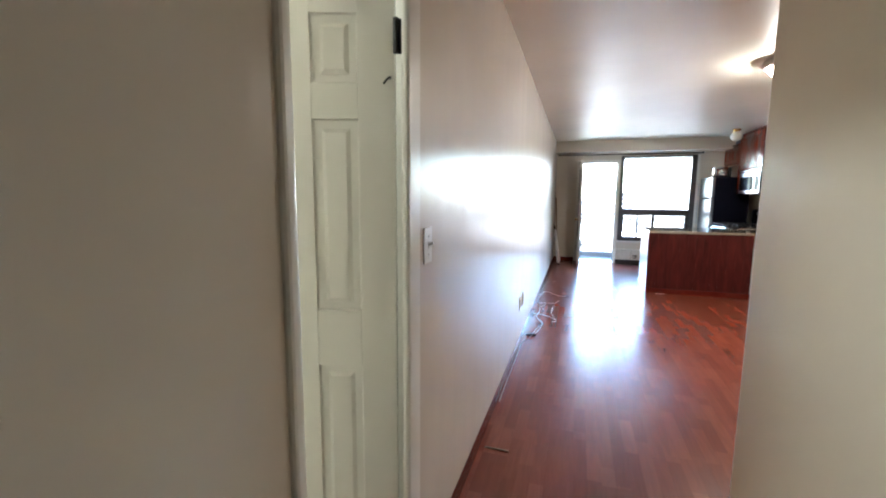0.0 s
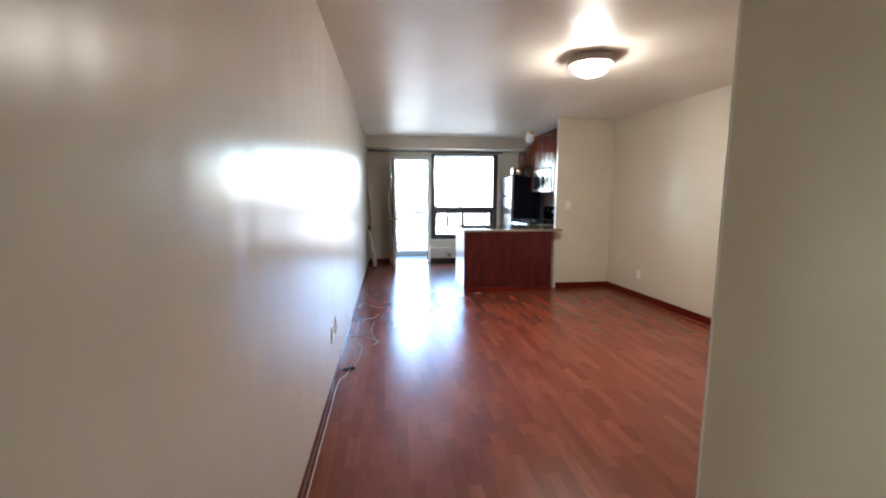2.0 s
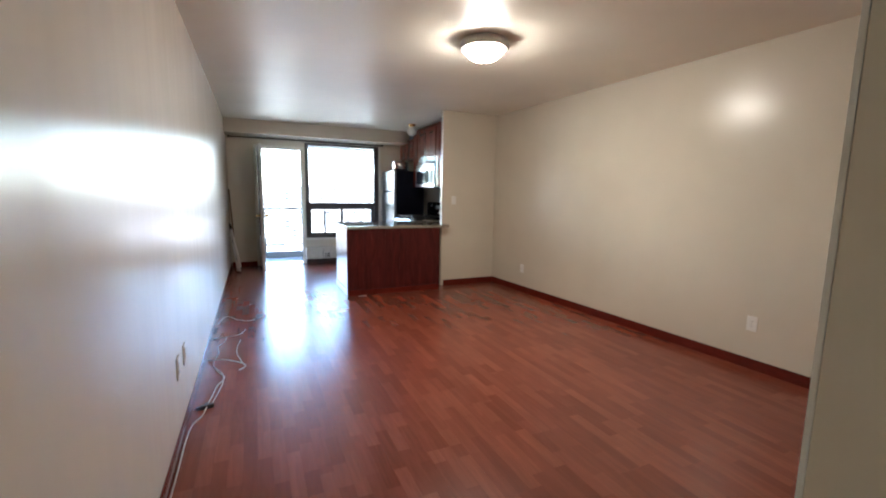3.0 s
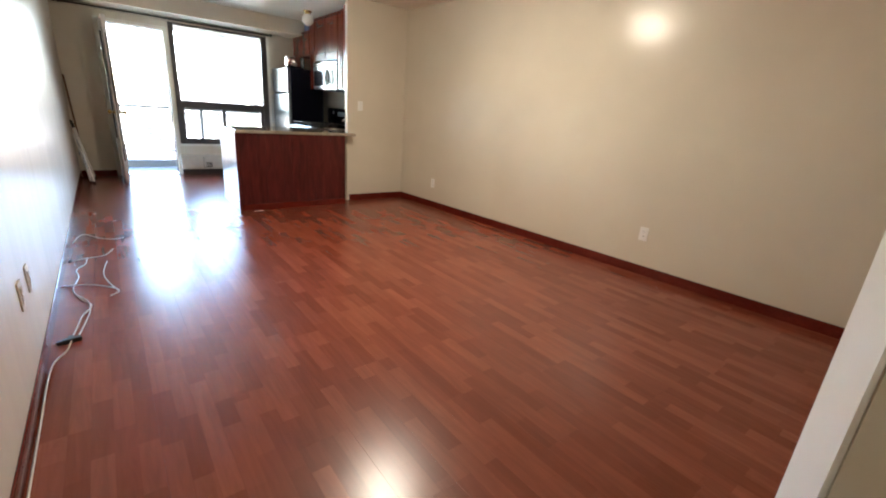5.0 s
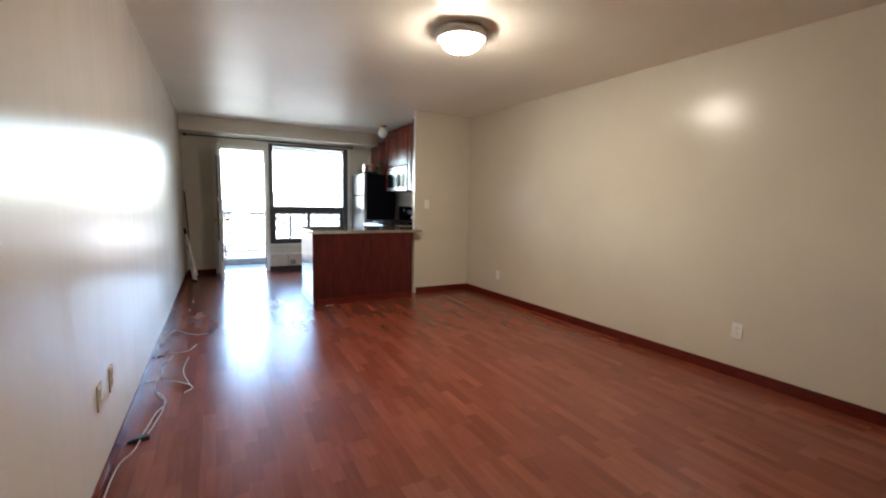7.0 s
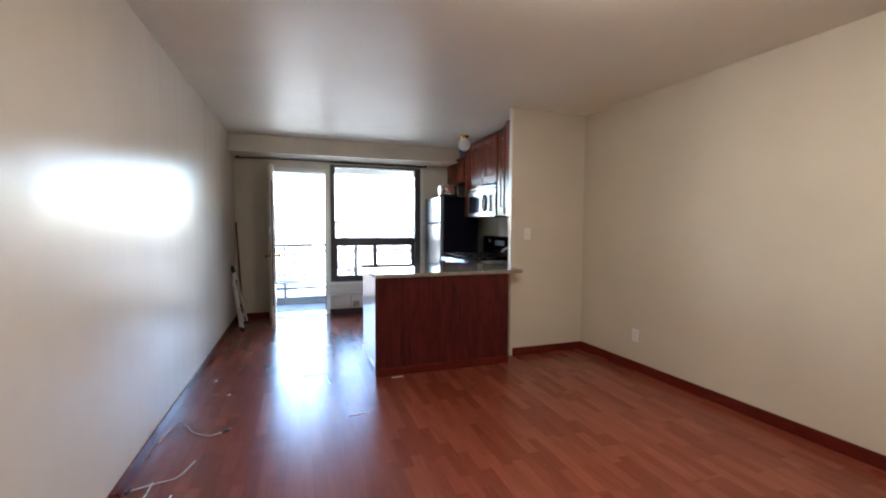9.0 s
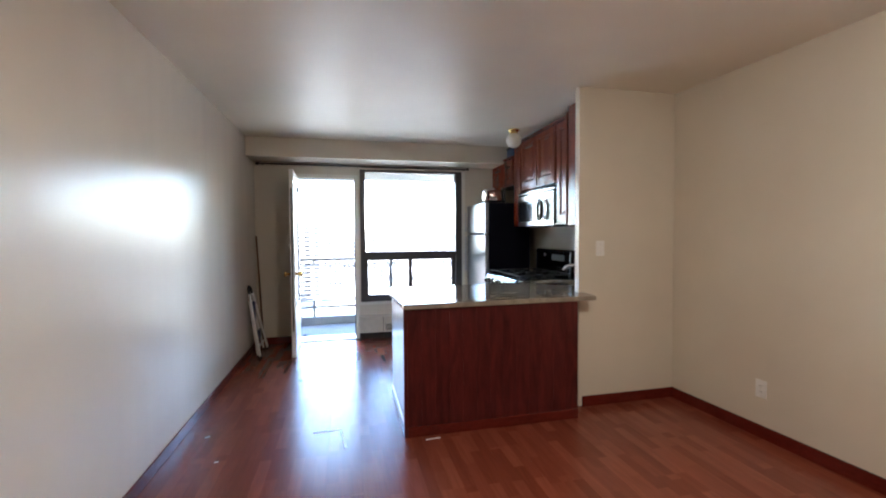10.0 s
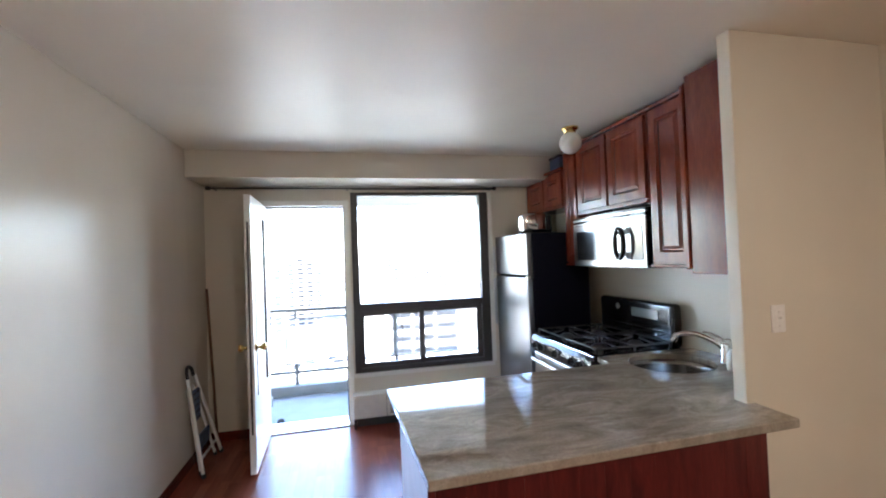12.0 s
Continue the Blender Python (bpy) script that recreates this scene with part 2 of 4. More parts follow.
def lathe(profile, seg=32, bm=None, m=Matrix()):
    """A turned shape round z from (radius, height) pairs."""
    bm = bm or bmesh.new()
    rings = []
    for r, z in profile:
        if r < 1e-5:
            rings.append([bm.verts.new(m @ Vector((0, 0, z)))])
        else:
            rings.append([bm.verts.new(m @ Vector((r * math.cos(2 * math.pi * i / seg), r * math.sin(2 * math.pi * i / seg), z))) for i in range(seg)])
    for a, b in zip(rings, rings[1:]):
        for i in range(seg):
            j = (i + 1) % seg
            if len(a) == 1 and len(b) == 1:
                continue
            if len(a) == 1:
                bm.faces.new((a[0], b[i], b[j]))
            elif len(b) == 1:
                bm.faces.new((a[i], a[j], b[0]))
            else:
                bm.faces.new((a[i], a[j], b[j], b[i]))
    return bm


def smooth_line(pts, n=8):
    pts = [Vector(p) for p in pts]
    pts = [2 * pts[0] - pts[1]] + pts + [2 * pts[-1] - pts[-2]]
    out = []
    for i in range(1, len(pts) - 2):
        p0, p1, p2, p3 = pts[i - 1:i + 3]
        for k in range(n):
            t = k / n
            out.append(0.5 * (2 * p1 + (p2 - p0) * t + (2 * p0 - 5 * p1 + 4 * p2 - p3) * t * t + (3 * p1 - p0 - 3 * p2 + p3) * t ** 3))
    return out + [pts[-2]]


def tube(pts, r, seg=8, n=8, bm=None):
    bm = bm or bmesh.new()
    line = smooth_line(pts, n)
    rings, up = [], Vector((0, 0, 1))
    for i, p in enumerate(line):
        d = (line[min(i + 1, len(line) - 1)] - line[max(i - 1, 0)]).normalized()
        if abs(d.dot(up)) > 0.95:
            up = Vector((1, 0, 0))
        s = d.cross(up).normalized()
        u = s.cross(d)
        rings.append([bm.verts.new(p + r * (math.cos(2 * math.pi * k / seg) * s + math.sin(2 * math.pi * k / seg) * u)) for k in range(seg)])
    for a, b in zip(rings, rings[1:]):
        for k in range(seg):
            bm.faces.new((a[k], a[(k + 1) % seg], b[(k + 1) % seg], b[k]))
    bm.faces.new(rings[0]), bm.faces.new(rings[-1])
    return bm


def slab(points, z0, z1, holes=(), bm=None):
    """A flat slab over an outline, with openings."""
    bm = bm or bmesh.new()
    edges = []
    for loop in (points, *holes):
        vs = [bm.verts.new((x, y, z1)) for x, y in loop]
        edges += [bm.edges.new((vs[i], vs[(i + 1) % len(vs)])) for i in range(len(vs))]
    top = [f for f in bmesh.ops.triangle_fill(bm, edges=edges, use_beauty=True)["geom"] if isinstance(f, bmesh.types.BMFace)]
    down = bmesh.ops.extrude_face_region(bm, geom=top)
    bmesh.ops.translate(bm, vec=(0, 0, z0 - z1), verts=[v for v in down["geom"] if isinstance(v, bmesh.types.BMVert)])
    return bm


def panel_front(w, h, t=0.02, frame_w=0.055):
    """A raised-panel cabinet front: width on x, height on z, its face towards -y."""
    bm = box(0, w, 0, t, 0, h, 0.003)
    face = min((f for f in bm.faces), key=lambda f: f.calc_center_median().y + (0 if f.calc_area() > 0.5 * w * h else 1))
    for thick, depth in ((frame_w, 0), (0.004, 0.002), (0.010, -0.011), (0.004, 0), (0.018, 0.007)):
        bmesh.ops.inset_region(bm, faces=[face], thickness=thick, depth=depth, use_even_offset=True)
    return bm


# ---------------- large structure ----------------
structure("floor", box(XL - 0.15, XE, -1.6, YO, -0.25, -0.012), CONCRETE, "bare slab under reddish laminate planks", "floor")
floor_ob = bpy.data.objects["floor"]

bm = box(-0.50, XL, -1.6, 0.60, 0, ZC)
box(-0.50, XL, 1.19, YO, 0, ZC, bm=bm)
box(-0.50, XL, 0.60, 1.19, 2.05, ZC, bm=bm)
structure("wall_west", bm, WALL, "long glossy beige painted wall with brush streaks", "wall")
structure("wall_east", slab([(east(0.3), 0.3), (XE, 0.3), (XE, YS0 + 0.06), (east(YS0 + 0.06), YS0 + 0.06)], 0, ZC), WALL_R, "plain beige painted wall with a soft sheen", "wall")
structure("wall_kitchen", box(XK, XR + 0.15, YS1 + 0.001, YO, 0, ZC), WALL_R, "beige painted wall behind the stove", "wall")
structure("wall_stub", box(XS, XR - 0.001, YS0, YS1, 0, ZC, 0.004), WALL_R, "short beige partition beside the counter", "wall")
structure("wall_hall", slab([(XN, -1.5), (XN + NT, -1.5), (XN + NT, YN + SLANT), (XN, YN)], 0, ZC), WALL_R, "beige hall wall with a white painted end", "wall")
structure("wall_south", box(XN + NT, east(0.42), 0.3, 0.42, 0, ZC), WALL_R, "plain beige wall closing the room", "wall")
structure("wall_entrance", box(XL, XN, -1.6, -1.5, 0, ZC), WALL_R, "plain beige wall closing the hall", "wall")
structure("ceiling", box(-2.2, XE, -1.6, YO, ZC, ZC + 0.2), CEIL, "off-white glossy ceiling with uneven plaster patches", "ceiling")
structure("ceiling_beam", box(XL, XK, BEAM_Y, YW, BEAM_Z, ZC, 0.006), WALL_R, "beige boxed beam above the window wall", "beam")
structure("wall_end_face", slab([(XN + 0.003, YN + 0.002), (XN + NT, YN + SLANT), (XN + NT, YN + SLANT + 0.006), (XN + 0.001, YN + 0.008)], 0.0, ZC), WHITE, "thick white paint on the end of the hall wall", "trim")

DX0, DX1, DZ1 = 0.105, 0.830, 2.045
WX0, WX1, WZ0, WZ1 = 0.896, 2.245, 0.470, 2.170
bm = box(XL, DX0, YW, YO, -0.1, ZC)
box(DX0, DX1, YW, YO, DZ1, ZC, bm=bm)
box(DX1, WX0, YW, YO, -0.1, ZC, bm=bm)
box(WX0, WX1, YW, YO, -0.1, WZ0, bm=bm)
box(WX0, WX1, YW, YO, WZ1, ZC, bm=bm)
box(WX1, XK, YW, YO, -0.1, ZC, bm=bm)
structure("wall_north", bm, WALL_R, "beige window wall with a balcony door opening", "wall")

# small bathroom behind the hall door
bm = box(-2.2, -2.1, -0.2, 1.9, 0, ZC)
box(-2.1, -0.5, -0.3, -0.2, 0, ZC, bm=bm)
box(-2.1, -0.5, 1.8, 1.9, 0, ZC, bm=bm)
structure("wall_bathroom", bm, TRIM, "pale green-lit bathroom walls behind the hall door", "wall")
structure("floor_bathroom", box(-2.2, -0.5, -0.3, 1.9, -0.2, -0.005), ENAMEL, "pale bathroom floor", "floor")


def skirting(name, x0, x1, y0, y1):
    bm = box(x0, x1, y0, y1, 0.0, 0.08, 0.004)
    structure(name, bm, SKIRT, "dark cherry skirting board with a rounded top", "baseboard")


skirting("baseboard_west", XL, XL + 0.010, 1.24, YW)
structure("baseboard_east", slab([(east(0.42) - 0.014, 0.42), (east(0.42), 0.42), (east(YS0), YS0), (east(YS0) - 0.014, YS0)], 0, 0.08), SKIRT, "dark cherry skirting board along the beige wall", "baseboard")
skirting("baseboard_stub", XS + 0.03, XR - 0.014, YS0 - 0.014, YS0)
skirting("baseboard_north", XL + 0.014, DX0 - 0.05, YW - 0.014, YW)
skirting("baseboard_hall", XN + NT, XN + NT + 0.014, 0.45, YN)

# ---------------- openings: balcony door, window, hall door ----------------
# balcony door: steel frame in the wall and an open leaf
door_1 = thing("door_1", pose(0, 0, 0), "cream balcony door frame with a metal sill, standing open", "door", kind="structure")
part("jamb", box(DX0 - 0.05, DX0, YW - 0.012, YO - 0.05, 0, DZ1 + 0.05, 0.003), TRIM, door_1)
part("jamb", box(DX1, DX1 + 0.05, YW - 0.012, YO - 0.05, 0, DZ1 + 0.05, 0.003), TRIM, door_1)
part("head", box(DX0, DX1, YW - 0.012, YO - 0.05, DZ1, DZ1 + 0.05, 0.003), TRIM, door_1)
part("stop", box(DX1 - 0.012, DX1, YW + 0.06, YO - 0.06, 0.02, DZ1, 0.002), BRONZE, door_1, "dark weatherstrip along the jamb")
part("stop", box(DX0, DX1 - 0.012, YW + 0.06, YO - 0.06, DZ1 - 0.012, DZ1, 0.002), BRONZE, door_1, "dark weatherstrip under the head")
part("sill", box(DX0, DX1, YW - 0.02, YO + 0.03, -0.02, 0.012, 0.004), STEEL, door_1, "worn aluminium door sill")

leaf = thing("balcony_door", pose(DX0 + 0.045, YW - 0.005, 0, 0, 0, -88.0), "open white-painted balcony door with brass knobs", "door")
LW, LT, LH = 0.735, 0.045, 2.040
part("stile", box(0, 0.11, -LT, 0, 0.015, LH, 0.003), WHITE, leaf)
part("stile", box(LW - 0.11, LW, -LT, 0, 0.015, LH, 0.003), WHITE, leaf)
part("rail", box(0.11, LW - 0.11, -LT, 0, LH - 0.13, LH, 0.003), WHITE, leaf)
part("rail", box(0.11, LW - 0.11, -LT, 0, 0.015, 0.55, 0.003), WHITE, leaf)
part("bead", box(0.11, 0.135, -LT - 0.004, 0.004, 0.55, LH - 0.13, 0.002), BRONZE, leaf, "dark glazing bead")
part("bead", box(LW - 0.135, LW - 0.11, -LT - 0.004, 0.004, 0.55, LH - 0.13, 0.002), BRONZE, leaf, "dark glazing bead")
part("panel", box(0.135, LW - 0.135, -LT + 0.012, -0.012, 0.55, LH - 0.13, 0.002), WHITE, leaf)
part("weatherstrip", box(LW, LW + 0.004, -0.03, -0.018, 0.3, LH - 0.2), SLOT, leaf, "dark rubber weatherstrip")
for side in (1, -1):
    base = 0.0 if side > 0 else -LT
    m = Matrix.Translation((LW - 0.065, base, 0.915)) @ Matrix.Rotation(radians(-90 * side), 4, "X")
    knob = part("knob", lathe([(0, 0), (0.033, 0), (0.033, 0.006), (0.013, 0.012), (0.011, 0.035), (0.022, 0.042), (0.029, 0.055), (0.026, 0.07), (0.0, 0.076)], 24, m=m), BRASS, leaf, "tarnished brass knob", True)
part("deadbolt", lathe([(0, 0), (0.026, 0), (0.026, 0.012), (0.018, 0.018), (0, 0.018)], 20, m=Matrix.Translation((LW - 0.065, -LT, 1.22)) @ Matrix.Rotation(radians(90), 4, "X")), PLATE, leaf, "pale deadbolt rose", True)
for z in (0.25, 1.05, 1.85):
    part("hinge", rod((0.0, 0.008, z), (0.0, 0.008, z + 0.09), 0.007, 10), NICKEL, leaf)

# window
window_1 = thing("window_1", pose(0, 0, 0), "dark bronze aluminium window with two sliding lower sashes", "window", kind="structure")
FY0, FY1 = YW - 0.006, YW + 0.085
part("window_frame", box(WX0, WX0 + 0.065, FY0, FY1, WZ0, WZ1, 0.003), BRONZE, window_1)
part("window_frame", box(WX1 - 0.085, WX1, FY0, FY1, WZ0, WZ1, 0.003), BRONZE, window_1)
part("window_frame", box(WX0 + 0.065, WX1 - 0.085, FY0, FY1, WZ1 - 0.03, WZ1, 0.003), BRONZE, window_1)
part("window_frame", box(WX0 + 0.065, WX1 - 0.085, FY0, FY1, WZ0, WZ0 + 0.045, 0.003), BRONZE, window_1)
part("transom", box(WX0 + 0.065, WX1 - 0.085, FY0 + 0.002, FY1, 1.048, 1.113, 0.003), BRONZE, window_1)
sash_z0, sash_z1, mid = WZ0 + 0.045, 1.048, 1.542
for a, b, y in ((WX0 + 0.065, mid + 0.025, FY0 + 0.012), (mid - 0.025, WX1 - 0.085, FY0 + 0.046)):
    sash = part("sash", box(a, a + 0.03, y, y + 0.03, sash_z0, sash_z1, 0.002), BRONZE, window_1)
    part("sash_stile", box(b - 0.05, b, y, y + 0.03, sash_z0, sash_z1, 0.002), BRONZE, sash)
    part("sash_rail", box(a + 0.03, b - 0.05, y, y + 0.03, sash_z0, sash_z0 + 0.04, 0.002), BRONZE, sash)
    part("sash_rail", box(a + 0.03, b - 0.05, y, y + 0.03, sash_z1 - 0.045, sash_z1, 0.002), BRONZE, sash)
    pane = part("pane", box(a + 0.03, b - 0.05, y + 0.013, y + 0.017, sash_z0 + 0.04, sash_z1 - 0.045), GLASS, sash)
    pane.visible_shadow = False
part("latch", box(mid - 0.012, mid + 0.012, FY0 - 0.004, FY0 + 0.012, 0.72, 0.80, 0.003), BRONZE, window_1)
pane = part("pane", box(WX0 + 0.065, WX1 - 0.085, FY0 + 0.05, FY0 + 0.055, 1.113, WZ1 - 0.03), GLASS, window_1)
pane.visible_shadow = False
part("window_sill", box(WX0 - 0.02, WX1 + 0.02, YW - 0.03, YW, WZ0 - 0.035, WZ0 - 0.002, 0.004), TRIM, window_1, "cream painted sill")
part("casing", box(WX1 + 0.002, WX1 + 0.045, YW - 0.012, YW, WZ0, WZ1, 0.003), TRIM, window_1, "cream side trim")

curtain_rod = thing("curtain_rod", pose(0, YW - 0.055, 2.20), "thin dark curtain rod on brackets above the window", "curtain rod")
part("rod", rod((XL + 0.06, 0, 0), (2.30, 0, 0), 0.008), BRONZE, curtain_rod)
part("rod", rod((0.91, 0, -0.004), (2.28, 0, -0.004), 0.011), BRONZE, curtain_rod)
for x in (XL + 0.05, 2.31):
    part("finial", lathe([(0, -0.025), (0.012, -0.02), (0.019, 0), (0.012, 0.02), (0, 0.025)], 16, m=Matrix.Translation((x, 0, 0)) @ Matrix.Rotation(radians(90), 4, "Y")), BRONZE, curtain_rod, "", True)
for x in (XL + 0.10, 0.87, 2.27):
    part("bracket", box(x - 0.008, x + 0.008, -0.005, 0.055, -0.012, -0.004, 0.002), BRONZE, curtain_rod)

# hall bathroom door
frame_1 = thing("door_2", pose(0, 0, 0), "cream-painted steel door frame in the hall wall", "door", kind="structure")
OY0, OY1 = 0.628, 1.115
part("jamb", box(-0.51, XL + 0.010, OY0 - 0.038, OY0, 0, 2.09, 0.012, seg=3), TRIM, frame_1)
part("stop", box(-0.455, -0.405, OY0, OY0 + 0.008, 0, 2.03, 0.002), TRIM, frame_1)
part("jamb", box(-0.372, XL + 0.006, OY1, OY1 + 0.095, 0, 2.09, 0.009, seg=3), TRIM, frame_1)
part("jamb", box(-0.51, -0.373, OY1 + 0.068, OY1 + 0.095, 0, 2.09, 0.003), TRIM, frame_1, "cream rebate behind the hinges")
part("head", box(-0.51, XL + 0.006, OY0, OY1, 2.03, 2.09, 0.008), TRIM, frame_1)

hall_door = thing("hall_door", pose(-0.405, 1.160, 0, 0, 0, 197.5), "cream six-panel bathroom door standing ajar", "door")
DW, DT = 0.585, 0.035
for x0, x1 in ((0.0, 0.103), (0.232, 0.335), (0.475, DW)):
    part("stile", box(x0, x1, -0.001, DT, 0.012, 1.985, 0.002), TRIM, hall_door)
for z0, z1 in ((0.012, 0.20), (0.832, 1.000), (1.546, 1.643), (1.825, 1.985)):
    for x0, x1 in ((0.103, 0.232), (0.335, 0.475)):
        part("rail", box(x0, x1, 0, DT, z0, z1, 0.001), TRIM, hall_door)


def raised(w, h):
    bm = box(0, w, 0.008, DT - 0.008, 0, h)
    for sign in (-1, 1):
        face = max(bm.faces, key=lambda f: f.normal.y * sign * (f.calc_area() > 0.3 * w * h))
        for thick, depth in ((0.004, -0.002), (0.020, 0.0), (0.012, 0.007)):
            bmesh.ops.inset_region(bm, faces=[face], thickness=thick, depth=depth, use_even_offset=True)
    return bm


for z0, z1 in ((0.20, 0.832), (1.000, 1.546), (1.643, 1.825)):
    for x0, x1 in ((0.103, 0.232), (0.335, 0.475)):
        p = part("panel", raised(x1 - x0, z1 - z0), TRIM, hall_door)
        p.location = (x0, 0, z0)
for sign in (1, -1):
    m = Matrix.Translation((DW - 0.065, DT if sign > 0 else 0, 0.935)) @ Matrix.Rotation(radians(-90 * sign), 4, "X")
    part("knob", lathe([(0, 0), (0.034, 0), (0.034, 0.005), (0.014, 0.010), (0.012, 0.03), (0.026, 0.038), (0.031, 0.052), (0.024, 0.066), (0, 0.07)], 28, m=m), NICKEL, hall_door, "satin nickel round knob", True)
for z in (0.20, 1.72):
    h = part("hinge", rod((-0.004, DT + 0.006, z), (-0.004, DT + 0.006, z + 0.09), 0.008, 10), IRON, hall_door, "dark worn butt hinge")
    part("hinge_leaf", box(-0.03, 0.0, DT - 0.002, DT + 0.002, z, z + 0.09), IRON, h)


hook = part("hook", tube([(0.012, DT, 1.655), (0.012, DT + 0.014, 1.655), (0.020, DT + 0.016, 1.648), (0.030, DT + 0.008, 1.640)], 0.003, 6), IRON, hall_door, "small worn hook", True)

# ---------------- plates on the walls ----------------
def plate(name, m, label, kind_of, mat=PLATE):
    """A wall plate, its back on the wall at the pose's origin, its face towards -y."""
    t = thing(name, m, label, "outlet" if kind_of != "switch" else "light switch")
    part("cover", box(-0.036, 0.036, -0.006, 0, -0.058, 0.058, 0.003), mat, t)
    if kind_of == "switch":
        part("collar", box(-0.006, 0.006, -0.008, -0.005, -0.013, 0.013, 0.001), mat, t)
        part("toggle", rod((0, -0.004, 0), (0, -0.022, 0.008), 0.0045, 8), mat, t)
        for z in (-0.03, 0.03):
            part("screw", rod((0, -0.005, z), (0, -0.0075, z), 0.003, 8), NICKEL, t)
    else:
        for z in (-0.02, 0.02):
            r = part("receptacle", box(-0.016, 0.016, -0.0085, -0.005, z - 0.014, z + 0.014, 0.002), mat, t)
            for x in (-0.006, 0.006):
                part("slot", box(x - 0.0012, x + 0.0012, -0.0088, -0.0083, z - 0.003, z + 0.006), SLOT, r)
        part("screw", rod((0, -0.005, 0), (0, -0.0075, 0), 0.003, 8), NICKEL, t)
    return t


plate("light_switch", pose(XL, 1.278, 1.18, 0, 0, 90), "white toggle light switch on the hall wall", "switch")
plate("light_switch", pose(2.620, YS0, 1.219, 0, 0, 0), "white toggle light switch on the short partition", "switch")
plate("wall_outlet", pose(XL, 3.915, 0.392, 0, 0, 90), "almond duplex outlet low on the glossy wall", "outlet", ALMOND)
plate("wall_outlet", pose(XL, 3.700, 0.395, 0, 0, 90), "almond duplex outlet low on the glossy wall", "outlet", ALMOND)
plate("wall_outlet", pose(east(3.125), 3.125, 0.352, 0, 0, -86.9), "white duplex outlet low on the beige wall", "outlet")
plate("wall_outlet", pose(east(5.93), 5.93, 0.318, 0, 0, -86.9), "white duplex outlet low on the beige wall", "outlet")

# ---------------- lamps ----------------
ceiling_light = thing("ceiling_light", pose(1.655, 4.165, ZC), "lit opal glass ceiling light with a pale metal rim", "ceiling lamp")
part("rim", lathe([(0, 0), (0.170, 0), (0.180, -0.014), (0.183, -0.052), (0.170, -0.064), (0.150, -0.062), (0.146, -0.03), (0, -0.02)], 40), RIMGREY, ceiling_light, "pale grey metal rim", True)
part("shade", lathe([(0.146, -0.054), (0.143, -0.074), (0.126, -0.102), (0.095, -0.126), (0.055, -0.140), (0, -0.145)], 40), LAMPGLASS, ceiling_light, "glowing opal glass bowl", True)
part("finial", lathe([(0, -0.144), (0.009, -0.147), (0.010, -0.154), (0, -0.160)], 14), NICKEL, ceiling_light, "", True)

globe = thing("ceiling_globe", pose(2.470, 7.975, ZC), "unlit white globe ceiling light with a brass base", "ceiling lamp")
part("base", lathe([(0, 0), (0.062, 0), (0.062, -0.01), (0.045, -0.022), (0.04, -0.045), (0, -0.045)], 28), BRASS, globe, "polished brass base", True)
part("shade", lathe([(0.038, -0.038)] + [(0.08 * math.sin(a), -0.112 + 0.08 * math.cos(a)) for a in [0.5 + i * (math.pi - 0.5) / 12 for i in range(12)]] + [(0, -0.192)], 28), WHITEGLASS, globe, "white opal glass globe", True)

bath_light = thing("bathroom_light", pose(-1.25, 0.95, ZC), "lit round bathroom ceiling light", "ceiling lamp")
part("shade", lathe([(0.14, 0), (0.13, -0.05), (0.07, -0.085), (0, -0.095)], 24), BATHGLASS, bath_light, "", True)

# ---------------- kitchen ----------------
def front(parent, x, y, z, w, h, drawer=False):
    """A raised cherry front whose face looks towards -x; y is its far end."""
    p = part("door", panel_front(w, h, 0.02, 0.055 if w > 0.22 else 0.035), CHERRY, parent)
    p.matrix_local = Matrix.Translation((x, y, z)) @ Matrix.Rotation(radians(-90), 4, "Z")
    return p


def wall_cabinet(y0, y1, z0, z1, doors, label):
    c = thing("wall_cabinet", pose(XK, (y0 + y1) / 2, z0), label, "cabinet", "cherry wall cabinets")
    w, h = y1 - y0, z1 - z0
    part("body", box(-0.31, 0, -w / 2 + 0.001, w / 2 - 0.001, 0, h, 0.002), CHERRY, c)
    for a, b in doors:
        front(c, -0.332, b - (y0 + y1) / 2, 0.012, b - a, h - 0.024)
    part("crown", box(-0.345, -0.30, -w / 2, w / 2, h, h + 0.022, 0.006), CHERRY, c)
    part("light_rail", box(-0.333, -0.315, -w / 2, w / 2, -0.018, 0, 0.003), CHERRY, c)
    return c


wall_cabinet(7.02, 7.46, 1.440, 2.385, [(7.135, 7.435)], "tall dark cherry wall cabinet beside the microwave")
wall_cabinet(7.463, 8.275, 1.842, 2.385, [(7.475, 7.855), (7.875, 8.255)], "dark cherry wall cabinet with two doors above the microwave")
wall_cabinet(8.278, 8.475, 1.440, 2.385, [(8.29, 8.465)], "narrow tall dark cherry wall cabinet beside the fridge")
wall_cabinet(8.498, 9.235, 1.935, 2.250, [(8.515, 8.85), (8.865, 9.22)], "low dark cherry wall cabinet above the fridge")

